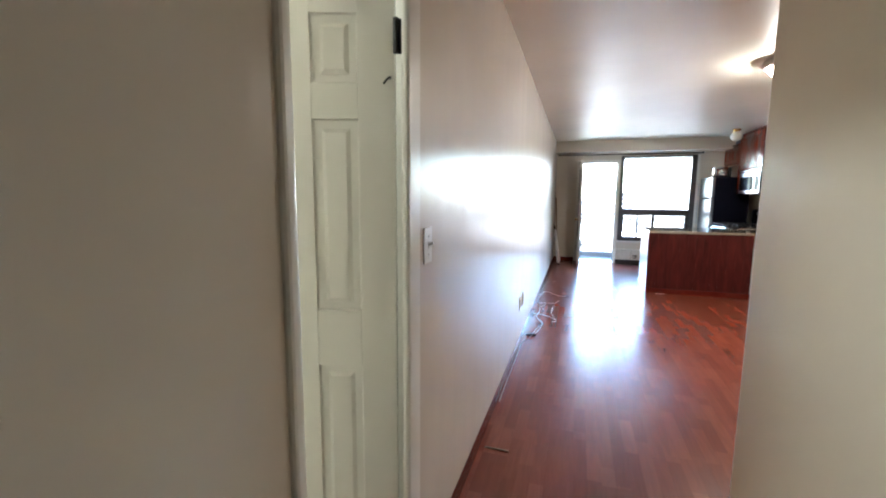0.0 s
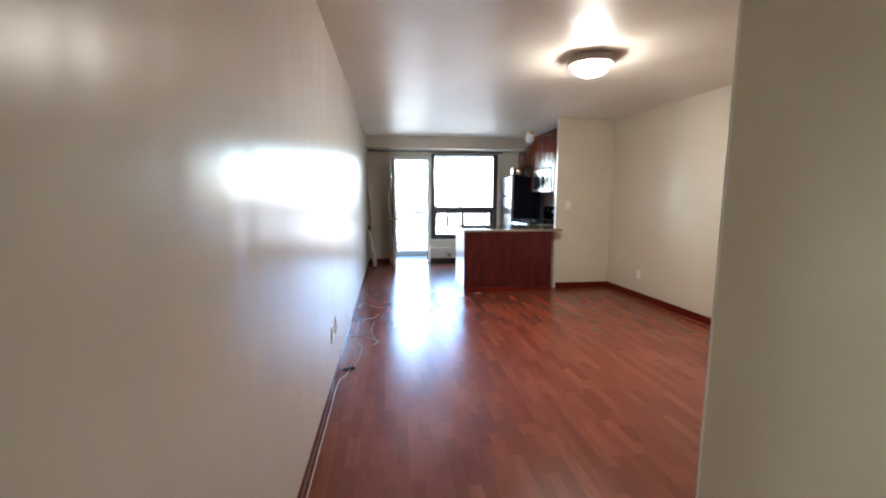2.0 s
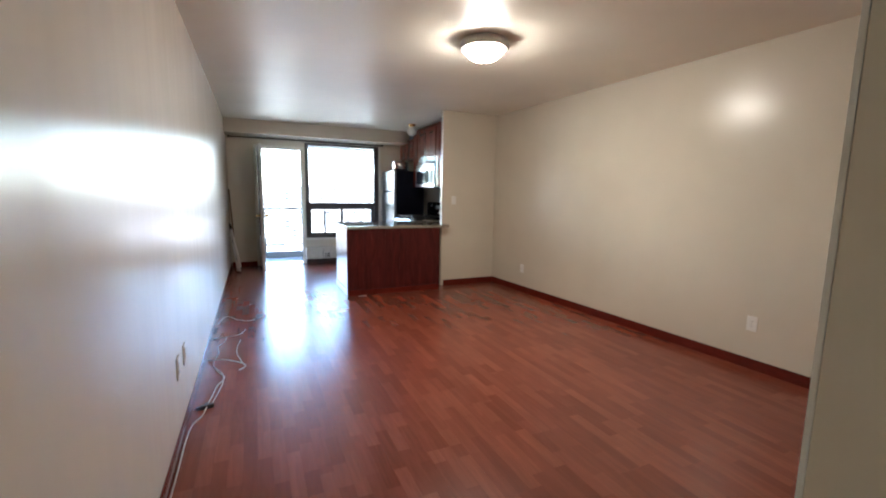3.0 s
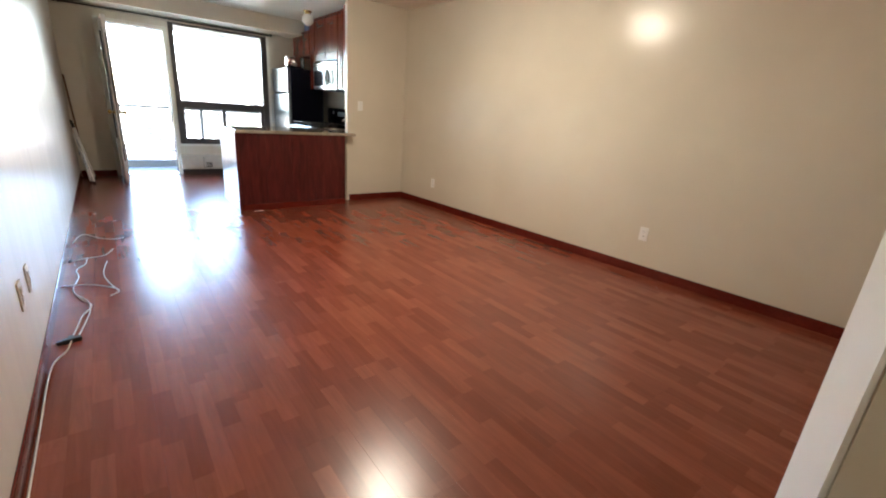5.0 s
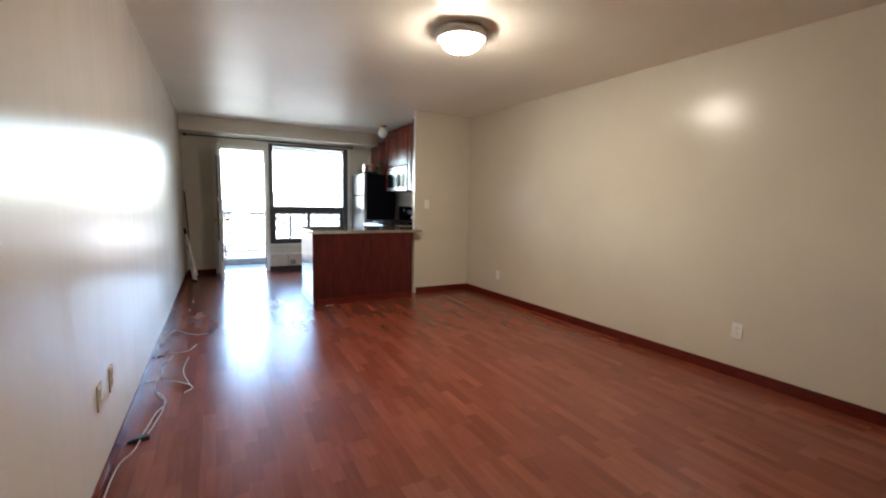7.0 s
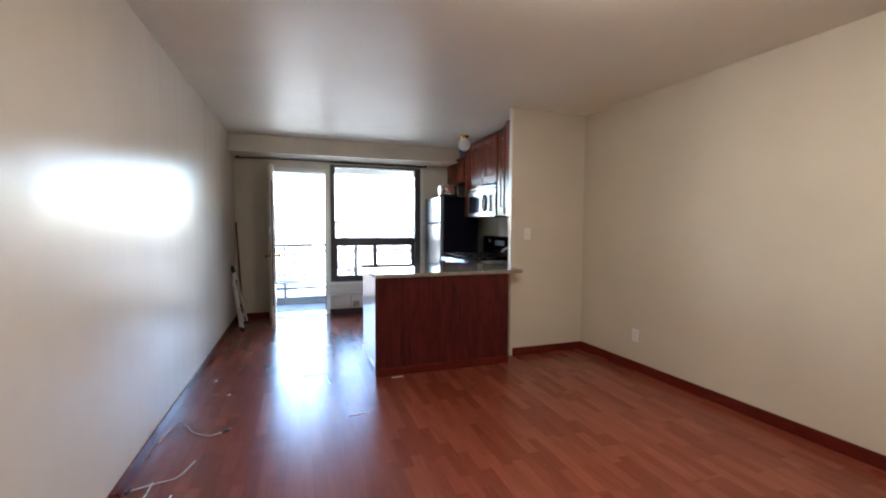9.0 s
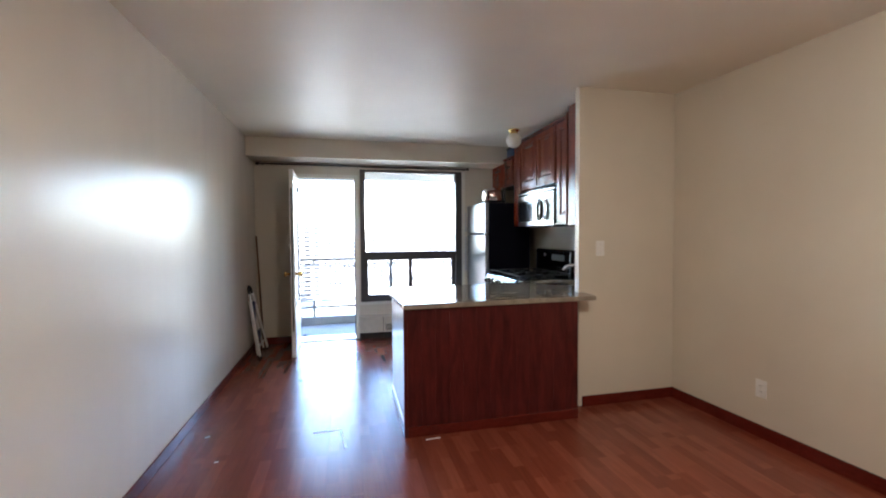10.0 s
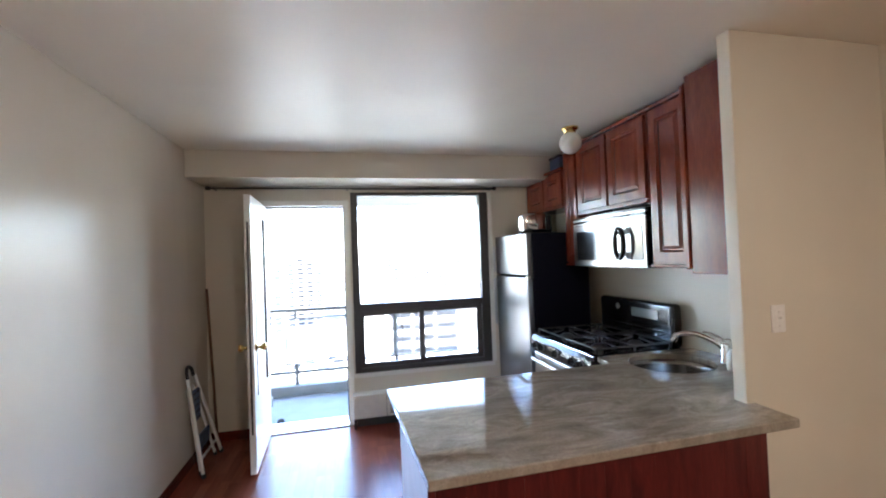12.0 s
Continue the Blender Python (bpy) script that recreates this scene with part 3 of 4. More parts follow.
stub_cab = thing("wall_cabinet", pose(2.55, YS1, 1.402), "dark cherry wall cabinet with a plain end panel", "cabinet", "cherry wall cabinets")
part("end_panel", box(0, 0.016, 0.002, 0.30, 0, 1.0, 0.002), CHERRY, stub_cab)
part("body", box(0.017, 0.445, 0.002, 0.296, 0.004, 0.996, 0.002), CHERRY, stub_cab)
p = part("door", panel_front(0.10, 0.95, 0.02, 0.03), CHERRY, stub_cab)
p.matrix_local = Matrix.Translation((0.107, 0.322, 0.025)) @ Matrix.Rotation(radians(180), 4, "Z")
part("stile", box(-0.012, 0.004, 0.302, 0.326, 0.02, 0.96, 0.006), CHERRY, stub_cab)

# microwave over the stove: width on y, its front towards -x
mw = thing("microwave", pose(XK, 7.905, 1.420), "over-the-range stainless microwave with a black oval handle", "microwave")
MW = 0.84
part("body", box(-0.33, 0, -MW / 2, MW / 2, 0, 0.384, 0.004), GLOSSBLACK, mw)


def bowed(y0, y1, z0, z1, x, bulge, t, n=14, bm=None):
    """A front panel that bows outwards over its width."""
    bm = bm or bmesh.new()
    cols = []
    for i in range(n + 1):
        y = y0 + (y1 - y0) * i / n
        d = bulge * (1 - (2 * y / MW) ** 2)
        cols.append([bm.verts.new(v) for v in ((x - d, y, z0), (x - d, y, z1), (x - d + t, y, z1), (x - d + t, y, z0))])
    for a, b in zip(cols, cols[1:]):
        for k in range(4):
            bm.faces.new((a[k], b[k], b[(k + 1) % 4], a[(k + 1) % 4]))
    bm.faces.new(cols[0]), bm.faces.new(cols[-1])
    return bm


part("front", bowed(-MW / 2, MW / 2, 0.0, 0.312, -0.338, 0.028, 0.05), STEEL, mw, "brushed steel bowed front")
part("window", bowed(-0.16, 0.36, 0.045, 0.268, -0.341, 0.028, 0.004), SMOKED, mw, "smoked reflective glass window")
part("control_panel", bowed(-0.40, -0.30, 0.045, 0.268, -0.341, 0.028, 0.004), SCREEN, mw, "dark control strip")
oval = [(-0.395, -0.235 + 0.045 * math.sin(a), 0.158 + 0.098 * math.cos(a)) for a in [2 * math.pi * i / 20 for i in range(21)]]
part("handle", tube(oval, 0.017, 8, 2), GLOSSBLACK, mw, "black oval ring handle", True)
for z in (0.09, 0.225):
    part("handle_post", rod((-0.395, -0.235, z), (-0.35, -0.235, z), 0.009), GLOSSBLACK, mw)
for i in range(4):
    part("vent_slat", bowed(-MW / 2, MW / 2, 0.318 + 0.0165 * i, 0.329 + 0.0165 * i, -0.336, 0.028, 0.03), GLOSSBLACK if i % 2 else STEEL, mw)
part("grease_filter", box(-0.30, -0.05, -0.32, 0.32, -0.012, 0.0, 0.003), IRON, mw)

cord = tube([(2.665, 7.66, 1.83), (2.66, 7.63, 1.812), (2.665, 7.58, 1.818), (2.668, 7.53, 1.81), (2.68, 7.49, 1.825)], 0.004)
tagged(new("cord", finish("cord", cord, DARKPLUG, True)), "short dark cord loop above the microwave", "cord")

# gas stove: front towards -x
stove = thing("stove", pose(XK, 7.965, 0), "black and stainless gas stove with iron grates", "stove")
SW = 0.850
part("body", box(-0.64, -0.02, -SW / 2, SW / 2, 0.08, 0.80, 0.004), BLACK, stove)
part("cooktop", box(-0.68, -0.06, -SW / 2, SW / 2, 0.80, 0.888, 0.012), GLOSSBLACK, stove)
# rounded black fascia that carries the knobs, with a steel line along its top
fascia = [(-0.66, 0.745), (-0.70, 0.750), (-0.722, 0.775), (-0.728, 0.812), (-0.720, 0.850), (-0.700, 0.878), (-0.672, 0.890), (-0.66, 0.890)]
g = bmesh.new()
ends = [[g.verts.new((x, y, z)) for x, z in fascia] for y in (-SW / 2, SW / 2)]
for i in range(len(fascia)):
    j = (i + 1) % len(fascia)
    g.faces.new((ends[0][i], ends[0][j], ends[1][j], ends[1][i]))
g.faces.new(ends[0]), g.faces.new(ends[1])
part("control_panel", g, GLOSSBLACK, stove, "rounded glossy black knob panel")
part("trim", rod((-0.700, -SW / 2 + 0.01, 0.882), (-0.700, SW / 2 - 0.01, 0.882), 0.004, 8), CHROME, stove, "thin steel line along the panel")
for y in (-0.33, -0.22, 0.0, 0.22, 0.33):
    k = part("knob", rod((-0.722, y, 0.815), (-0.752, y, 0.812), 0.023, 20, r2=0.019), GLOSSBLACK, stove)
    part("knob_grip", box(-0.766, -0.750, y - 0.005, y + 0.005, 0.794, 0.832, 0.002), GLOSSBLACK, k)
    part("knob_ring", rod((-0.722, y, 0.815), (-0.729, y, 0.8145), 0.026, 20), STEEL, k, "thin steel ring")
door = part("oven_door", box(-0.70, -0.64, -SW / 2 + 0.005, SW / 2 - 0.005, 0.24, 0.745, 0.008), STEEL, stove, "stainless oven door")
part("oven_window", box(-0.703, -0.698, -0.27, 0.27, 0.33, 0.60, 0.002), SCREEN, door)
part("oven_handle", rod((-0.745, -0.36, 0.70), (-0.745, 0.36, 0.70), 0.013), STEEL, door)
for y in (-0.34, 0.34):
    part("handle_post", rod((-0.745, y, 0.70), (-0.70, y, 0.70), 0.009), STEEL, door)
part("drawer", box(-0.695, -0.64, -SW / 2 + 0.005, SW / 2 - 0.005, 0.09, 0.23, 0.006), STEEL, stove)
bg = box(-0.10, -0.02, -SW / 2 + 0.02, SW / 2 - 0.02, 0.875, 1.165, 0.03, seg=4)
guard = part("backguard", bg, GLOSSBLACK, stove, "glossy black rounded backguard", True)
for p_ in guard.data.polygons:
    p_.use_smooth = False
part("display", box(-0.1035, -0.099, -0.27, 0.00, 1.045, 1.110, 0.002), DISPLAY, guard, "clock display strip")
part("emblem", lathe([(0, 0), (0.022, 0), (0.022, 0.002), (0, 0.002)], 20, m=Matrix.Translation((-0.100, 0.16, 1.10)) @ Matrix.Rotation(radians(-90), 4, "Y")), NICKEL, guard, "small pale oval emblem")
part("trim", box(-0.104, -0.098, -SW / 2 + 0.05, SW / 2 - 0.05, 0.925, 0.933), CHROME, guard, "thin chrome line")
part("trim", box(-0.104, -0.098, -SW / 2 + 0.05, SW / 2 - 0.05, 0.975, 0.980), CHROME, guard, "thin chrome line")
for bx in (-0.52, -0.24):
    for by in (-0.21, 0.21):
        part("burner", lathe([(0, 0.885), (0.05, 0.885), (0.05, 0.895), (0.035, 0.899), (0.035, 0.907), (0, 0.91)], 24, m=Matrix.Translation((bx, by, 0))), IRON, stove, "", True)
for by in (-0.21, 0.21):
    g = bmesh.new()
    y0, y1, x0, x1, z = by - 0.19, by + 0.19, -0.66, -0.12, 0.922
    for a, b in (((x0, y0, z), (x1, y0, z)), ((x0, y1, z), (x1, y1, z)), ((x0, y0, z), (x0, y1, z)), ((x1, y0, z), (x1, y1, z)), (((x0 + x1) / 2, y0, z), ((x0 + x1) / 2, y1, z))):
        rod(a, b, 0.007, 6, g)
    for bx in (-0.52, -0.24):
        for dx, dy in ((1, 0), (-1, 0), (0, 1), (0, -1)):
            rod((bx + 0.12 * dx, by + 0.18 * dy, z), (bx + 0.035 * dx, by + 0.04 * dy, z + 0.012), 0.007, 6, g)
    for x in (x0, x1, (x0 + x1) / 2):
        for y in (y0, y1):
            rod((x, y, z + 0.004), (x, y, 0.884), 0.008, 6, g)
    part("grate", g, IRON, stove, "cast iron burner grate")
part("kick", box(-0.60, -0.05, -SW / 2 + 0.02, SW / 2 - 0.02, 0, 0.08), BLACK, stove)

# fridge: doors towards -x
fridge = thing("fridge", pose(2.318, 8.853, 0), "top-freezer fridge with stainless doors and black sides", "fridge")
FW = 0.745
part("body", box(0.055, 0.575, -FW / 2, FW / 2, 0.05, 1.706, 0.006), BLACK, fridge, "black textured cabinet")
part("door", box(0.0, 0.052, -FW / 2, FW / 2, 1.345, 1.71, 0.012, seg=3), FRIDGE_STEEL, fridge, "stainless freezer door")
part("door", box(0.0, 0.052, -FW / 2, FW / 2, 0.09, 1.325, 0.012, seg=3), FRIDGE_STEEL, fridge, "stainless fridge door")
part("gasket", box(0.03, 0.055, -FW / 2 + 0.01, FW / 2 - 0.01, 1.327, 1.343), RUBBER, fridge)
for z0, z1 in ((1.37, 1.62), (0.85, 1.30)):
    h = part("handle", rod((-0.035, FW / 2 - 0.05, z0), (-0.035, FW / 2 - 0.05, z1), 0.012), STEEL, fridge, "steel bar handle")
    for z in (z0 + 0.02, z1 - 0.02):
        part("handle_post", rod((-0.035, FW / 2 - 0.05, z), (0.0, FW / 2 - 0.05, z), 0.008), STEEL, h)
part("hinge", box(0.0, 0.06, -FW / 2 + 0.01, -FW / 2 + 0.05, 1.71, 1.726, 0.003), IRON, fridge)
part("hinge", box(-0.004, 0.03, -FW / 2 - 0.004, -FW / 2 + 0.03, 1.325, 1.345, 0.002), NICKEL, fridge)
part("grille", box(0.06, 0.10, -FW / 2, FW / 2, 0.0, 0.085), BLACK, fridge)

toaster = thing("toaster", pose(2.50, 8.72, 1.706, 0, 0, 0), "two-slice brushed steel toaster with black ends", "toaster")
part("shell", box(-0.13, 0.10, -0.085, 0.085, 0.012, 0.185, 0.03, seg=4), CHROME, toaster, "shiny steel shell", True)
part("end_cap", box(0.10, 0.145, -0.085, 0.085, 0.012, 0.18, 0.02, seg=3), GLOSSBLACK, toaster)
part("lever", box(0.145, 0.165, -0.018, 0.018, 0.12, 0.135, 0.003), GLOSSBLACK, toaster)
for y in (-0.035, 0.035):
    part("slot", box(-0.10, 0.08, y - 0.012, y + 0.012, 0.182, 0.1865), SLOT, toaster)
for x in (-0.11, 0.12):
    for y in (-0.06, 0.06):
        part("foot", rod((x, y, 0), (x, y, 0.014), 0.01, 8), RUBBER, toaster)
tagged(new("cord", finish("cord", tube([(2.385, 8.67, 1.775), (2.365, 8.63, 1.73), (2.38, 8.60, 1.714), (2.41, 8.56, 1.711), (2.51, 8.54, 1.711), (2.63, 8.53, 1.711)], 0.004), DARKPLUG, True)), "black toaster cord lying on the fridge", "cord")

dark_box = thing("storage_box", pose(2.79, 8.66, 2.272), "small dark box stored on the wall cabinet", "box")
part("body", box(-0.09, 0.12, -0.09, 0.09, 0, 0.11, 0.012, seg=3), BLUE, dark_box)
part("lid", box(-0.095, 0.125, -0.095, 0.095, 0.11, 0.13, 0.006), BLACK, dark_box)

# peninsula and sink base
PEN_L = 1.245
pen = thing("base_cabinet", pose(1.086, 6.475, 0), "base cabinet with cherry cladding and a white end", "cabinet")
part("body", box(0.01, PEN_L, 0.016, 0.795, 0.02, CT - 0.034), MELAMINE, pen)
part("end_panel", box(-0.004, 0.010, 0.016, 0.80, 0.075, CT - 0.034, 0.002), MELAMINE, pen, "white melamine end panel")
part("filler", box(PEN_L + 0.002, 1.352, 0.245, 0.795, 0.02, CT - 0.034), MELAMINE, pen)
part("base_trim", box(-0.014, 0.012, 0.0, 0.80, 0.0, 0.07, 0.006), MELAMINE, pen, "white base moulding")
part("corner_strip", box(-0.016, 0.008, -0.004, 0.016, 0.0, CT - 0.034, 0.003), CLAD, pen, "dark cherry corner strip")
n_boards = 13
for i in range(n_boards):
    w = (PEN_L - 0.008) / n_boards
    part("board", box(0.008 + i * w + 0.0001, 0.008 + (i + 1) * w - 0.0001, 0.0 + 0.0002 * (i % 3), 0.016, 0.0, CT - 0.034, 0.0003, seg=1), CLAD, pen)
part("base_strip", box(0.008, PEN_L, -0.010, 0.0, 0.0, 0.068, 0.004), SKIRT, pen, "cherry strip along the floor")

sink_base = thing("base_cabinet", pose(2.445, 6.745, 0), "cherry sink base cabinet under the corner counter", "cabinet")
part("body", box(0.0, 0.56, -0.035, 0.79, 0.08, 0.62), CHERRY, sink_base)
part("rail", box(-0.0, 0.56, 0.77, 0.79, 0.62, CT - 0.034), CHERRY, sink_base)
part("kick", box(0.05, 0.56, -0.03, 0.78, 0.0, 0.08), BLACK, sink_base)

SX, SY, SRX, SRY = 2.63, 7.27, 0.225, 0.215
rim = [(SX + SRX * math.cos(a), SY + SRY * math.sin(a)) for a in [2 * math.pi * i / 40 for i in range(40)]]
outline = [(1.066, 6.436), (2.472, 6.462), (2.476, YS0 - 0.003), (XS - 0.003, YS0 - 0.003), (XS - 0.003, YS1 + 0.003), (XK - 0.002, YS1 + 0.003), (XK - 0.002, 7.533), (2.33, 7.533), (2.31, 7.38), (2.24, 7.375), (1.030, 7.335)]
bm = slab(outline, CT - 0.034, CT, [rim])
sharp = [e for e in bm.edges if len(e.link_faces) == 2 and abs(e.link_faces[0].normal.angle(e.link_faces[1].normal)) > 0.8]
bmesh.ops.bevel(bm, geom=sharp, offset=0.005, segments=3, affect="EDGES", profile=0.5)
worktop = tagged(new("worktop", finish("worktop", bm, GRANITE)), "polished beige-brown granite worktop with swirling veins", "worktop")

sink = thing("sink", pose(SX, SY, CT - 0.034), "undermount oval stainless steel sink", "sink")
bm = lathe([(1.06, 0.0), (1.0, -0.001), (0.985, -0.03), (0.95, -0.12), (0.85, -0.16), (0.2, -0.17), (0.19, -0.172)], 40)
bmesh.ops.scale(bm, vec=(SRX, SRY, 1), verts=bm.verts)
part("bowl", bm, SINK_STEEL, sink, "brushed steel bowl", True)
part("drain", lathe([(0, -0.168), (0.035, -0.168), (0.042, -0.172), (0.042, -0.176), (0, -0.178)], 24), CHROME, sink, "", True)

faucet = thing("faucet", pose(2.88, 7.15, CT), "chrome single-lever kitchen faucet with a low arched spout", "faucet")
part("base", lathe([(0, 0), (0.03, 0), (0.03, 0.008), (0.024, 0.014), (0.022, 0.10), (0.018, 0.112), (0, 0.114)], 24), CHROME, faucet, "", True)
part("spout", tube([(0, 0, 0.07), (-0.03, 0.035, 0.115), (-0.09, 0.10, 0.152), (-0.14, 0.155, 0.150), (-0.165, 0.18, 0.125)], 0.0155, 12), CHROME, faucet, "", True)
part("nozzle", rod((-0.155, 0.170, 0.142), (-0.175, 0.190, 0.105), 0.020, 14), CHROME, faucet)
part("lever", tube([(0, 0, 0.11), (-0.005, 0.02, 0.135), (-0.03, 0.06, 0.155), (-0.06, 0.09, 0.165)], 0.007, 8), CHROME, faucet, "", True)
soap = thing("soap_dispenser", pose(2.80, 7.035, CT), "pale soap bottle with a chrome pump beside the sink", "bottle")
part("bottle", lathe([(0, 0), (0.026, 0), (0.028, 0.01), (0.028, 0.08), (0.014, 0.10), (0.012, 0.11), (0, 0.11)], 24), PLATE, soap, "", True)
part("pump", tube([(0, 0, 0.105), (0, 0, 0.15), (-0.012, 0.012, 0.158), (-0.035, 0.035, 0.155)], 0.005, 8), CHROME, soap, "", True)

# convector under the window
heater = thing("convector", pose(0.865, YW, 0), "cream metal convector box with a slotted grille", "heater")
HL = 1.37
part("cover", box(0.0, HL, -0.125, -0.002, 0.09, 0.29, 0.008), ENAMEL, heater)
for x in (0.30, 0.60, 0.90, 1.2):
    part("seam", box(x - 0.002, x + 0.002, -0.1265, -0.120, 0.095, 0.285), SLOT, heater)
for i in range(7):
    for x0 in (0.33, 0.62):
        part("slot", box(x0 + 0.0, x0 + 0.09, -0.1268, -0.122, 0.115 + 0.012 * i, 0.121 + 0.012 * i), SLOT, heater)
part("top_lip", box(-0.004, HL, -0.132, -0.002, 0.29, 0.302, 0.004), ENAMEL, heater)
part("plinth", box(0.03, HL, -0.06, -0.002, 0.0, 0.09), SLOT, heater, "dark recessed plinth")
part("foot", rod((0.015, -0.11, 0.0), (0.015, -0.11, 0.095), 0.012), IRON, heater, "dark pipe foot")
part("knob", rod((0.07, -0.125, 0.19), (0.07, -0.145, 0.19), 0.014, 14), ENAMEL, heater)

# folded step stool leaning on the wall
stool = thing("step_stool", pose(XL, 8.815, 0), "folded white step stool with blue treads leaning on the wall", "step stool")
def along(y0, yt, k):
    return y0 + (yt - y0) * k


for y, yt in ((-0.225, -0.16), (0.205, -0.03)):
    part("leg", tube([(0.150, y, 0.010), (0.105, along(y, yt, 0.4), 0.30), (0.04, along(y, yt, 0.95), 0.70)], 0.0125, 8), WHITE, stool, "white tubular leg", True)
    part("leg_tip", rod((0.152, y, 0.0), (0.148, y, 0.03), 0.016, 10), RUBBER, stool)
for y, yt in ((-0.165, -0.13), (0.165, -0.05)):
    part("leg", tube([(0.115, y, 0.012), (0.075, along(y, yt, 0.4), 0.30), (0.03, along(y, yt, 0.9), 0.62)], 0.011, 8), WHITE, stool, "white rear leg", True)
    part("leg_tip", rod((0.117, y, 0.0), (0.113, y, 0.028), 0.014, 10), RUBBER, stool)
part("handle", tube([(0.04, -0.163, 0.70), (0.03, -0.145, 0.755), (0.024, -0.10, 0.778), (0.03, -0.055, 0.755), (0.04, -0.042, 0.70)], 0.012, 8), RUBBER, stool, "black foam-covered top bar", True)
for z0, z1, c, hw in ((0.15, 0.27, -0.03, 0.13), (0.36, 0.60, -0.065, 0.085)):
    t_ = part("tread", box(-0.008, 0.008, c - hw, c + hw, z0, z1, 0.006), BLUE, stool, "blue ribbed tread")
    t_.location = (0.118 - (z0 + z1) / 2 * 0.13, 0, 0)
    for k in range(5):
        part("rib", box(0.008, 0.011, c - hw + 0.01, c + hw - 0.01, z0 + (k + 0.5) * (z1 - z0) / 5 - 0.003, z0 + (k + 0.5) * (z1 - z0) / 5 + 0.003), RUBBER, t_)
part("brace", tube([(0.125, -0.205, 0.12), (0.125, 0.18, 0.12)], 0.009, 8), WHITE, stool, "", True)

pole = tagged(new("pole", finish("pole", rod((-0.275, 9.18, 0.0), (XL + 0.012, 9.215, 1.33), 0.011, 12), STICK, True)), "thin brown wooden pole leaning in the corner", "pole")


# ---------------- clutter on the floor ----------------
def cable(name, pts, r, label, mat=CABLE):
    return tagged(new(name, finish(name, tube([(x, 0.985 * y, r + 0.001 + h) for x, y, h in pts], r), mat, True)), label, "cable")


cable("extension_cable", [(-0.334, 2.65, 0), (-0.335, 3.1, 0), (-0.335, 3.45, 0), (-0.334, 3.70, 0.006), (-0.325, 3.88, 0), (-0.285, 3.98, 0), (-0.27, 4.06, 0.01)], 0.0036, "white extension cable along the skirting")
cable("extension_cable", [(-0.27, 4.10, 0.008), (-0.255, 4.22, 0), (-0.235, 4.36, 0.004), (-0.20, 4.50, 0), (-0.25, 4.62, 0.004), (-0.29, 4.80, 0), (-0.27, 5.02, 0), (-0.285, 5.18, 0), (-0.24, 5.30, 0), (-0.235, 5.44, 0)], 0.0036, "tangled white cable on the floor")
cable("extension_cable", [(-0.245, 4.10, 0.008), (-0.225, 4.25, 0), (-0.205, 4.42, 0), (-0.215, 4.55, 0.008), (-0.27, 4.70, 0)], 0.0036, "white cable doubled back on itself")
cable("extension_cable", [(-0.335, 4.88, 0), (-0.22, 4.84, 0.006), (-0.10, 4.74, 0), (-0.07, 4.66, 0), (-0.11, 4.60, 0)], 0.004, "white cable with a loose bent end")
cable("extension_cable", [(-0.08, 4.70, 0), (-0.13, 4.92, 0), (-0.14, 5.10, 0), (-0.12, 5.30, 0)], 0.003, "thin white cable strand")
cable("extension_cable", [(-0.32, 5.40, 0), (-0.22, 5.43, 0), (-0.13, 5.46, 0), (-0.08, 5.60, 0)], 0.0035, "white cable with a dark tip", CABLE)
cable("extension_cable", [(-0.327, 5.88, 0), (-0.30, 6.04, 0.002), (-0.265, 6.10, 0.004), (-0.22, 6.06, 0), (-0.165, 5.96, 0), (-0.07, 5.885, 0), (0.0, 5.905, 0)], 0.004, "white cable curling over the floor")
for x, y, rz in ((0.020, 5.828, 35), (-0.325, 5.315, 80)):
    p = thing("plug", pose(x, y, 0.0, 0, 0, rz), "small dark plug on a cable end", "plug")
    part("body", box(-0.02, 0.02, -0.008, 0.008, 0.0, 0.015, 0.003), DARKPLUG, p)
    part("pin", rod((0.02, 0, 0.008), (0.034, 0, 0.008), 0.002, 6), CHROME, p)
strip = thing("plug_adapter", pose(-0.268, 4.015, 0, 0, 0, 12), "black plug and splitter lying by the wall", "plug")
part("body", box(-0.036, 0.036, -0.014, 0.014, 0.0, 0.024, 0.005), DARKPLUG, strip)
part("plug", box(-0.058, -0.034, -0.011, 0.011, 0.003, 0.020, 0.004), DARKPLUG, strip)
part("plug", box(-0.010, 0.014, 0.012, 0.040, 0.002, 0.020, 0.004), DARKPLUG, strip)
part("pin", rod((-0.058, -0.004, 0.012), (-0.072, -0.004, 0.012), 0.0025, 6), CHROME, strip)
splinter = tagged(new("wood_strip", finish("wood_strip", box(-0.32, -0.19, 2.085, 2.097, 0.0, 0.006, 0.002), STICK)), "thin dark strip of wood on the floor", "debris")
for x, y, rz, L in ((0.57, 6.695, 6, 0.17), (0.677, 6.56, 97, 0.26), (1.25, 6.42, 3, 0.10), (0.84, 5.808, 7, 0.17), (-0.20, 6.8, 40, 0.03), (-0.05, 6.45, 10, 0.025)):
    c = new("paper_scrap", finish("paper_scrap", box(-L / 2, L / 2, -0.006, 0.006, 0.0, 0.0025, 0.001), PLATE))
    c.matrix_world = pose(x, y, 0, 0, 0, rz)
    tagged(c, "small pale scrap lying on the laminate", "debris")

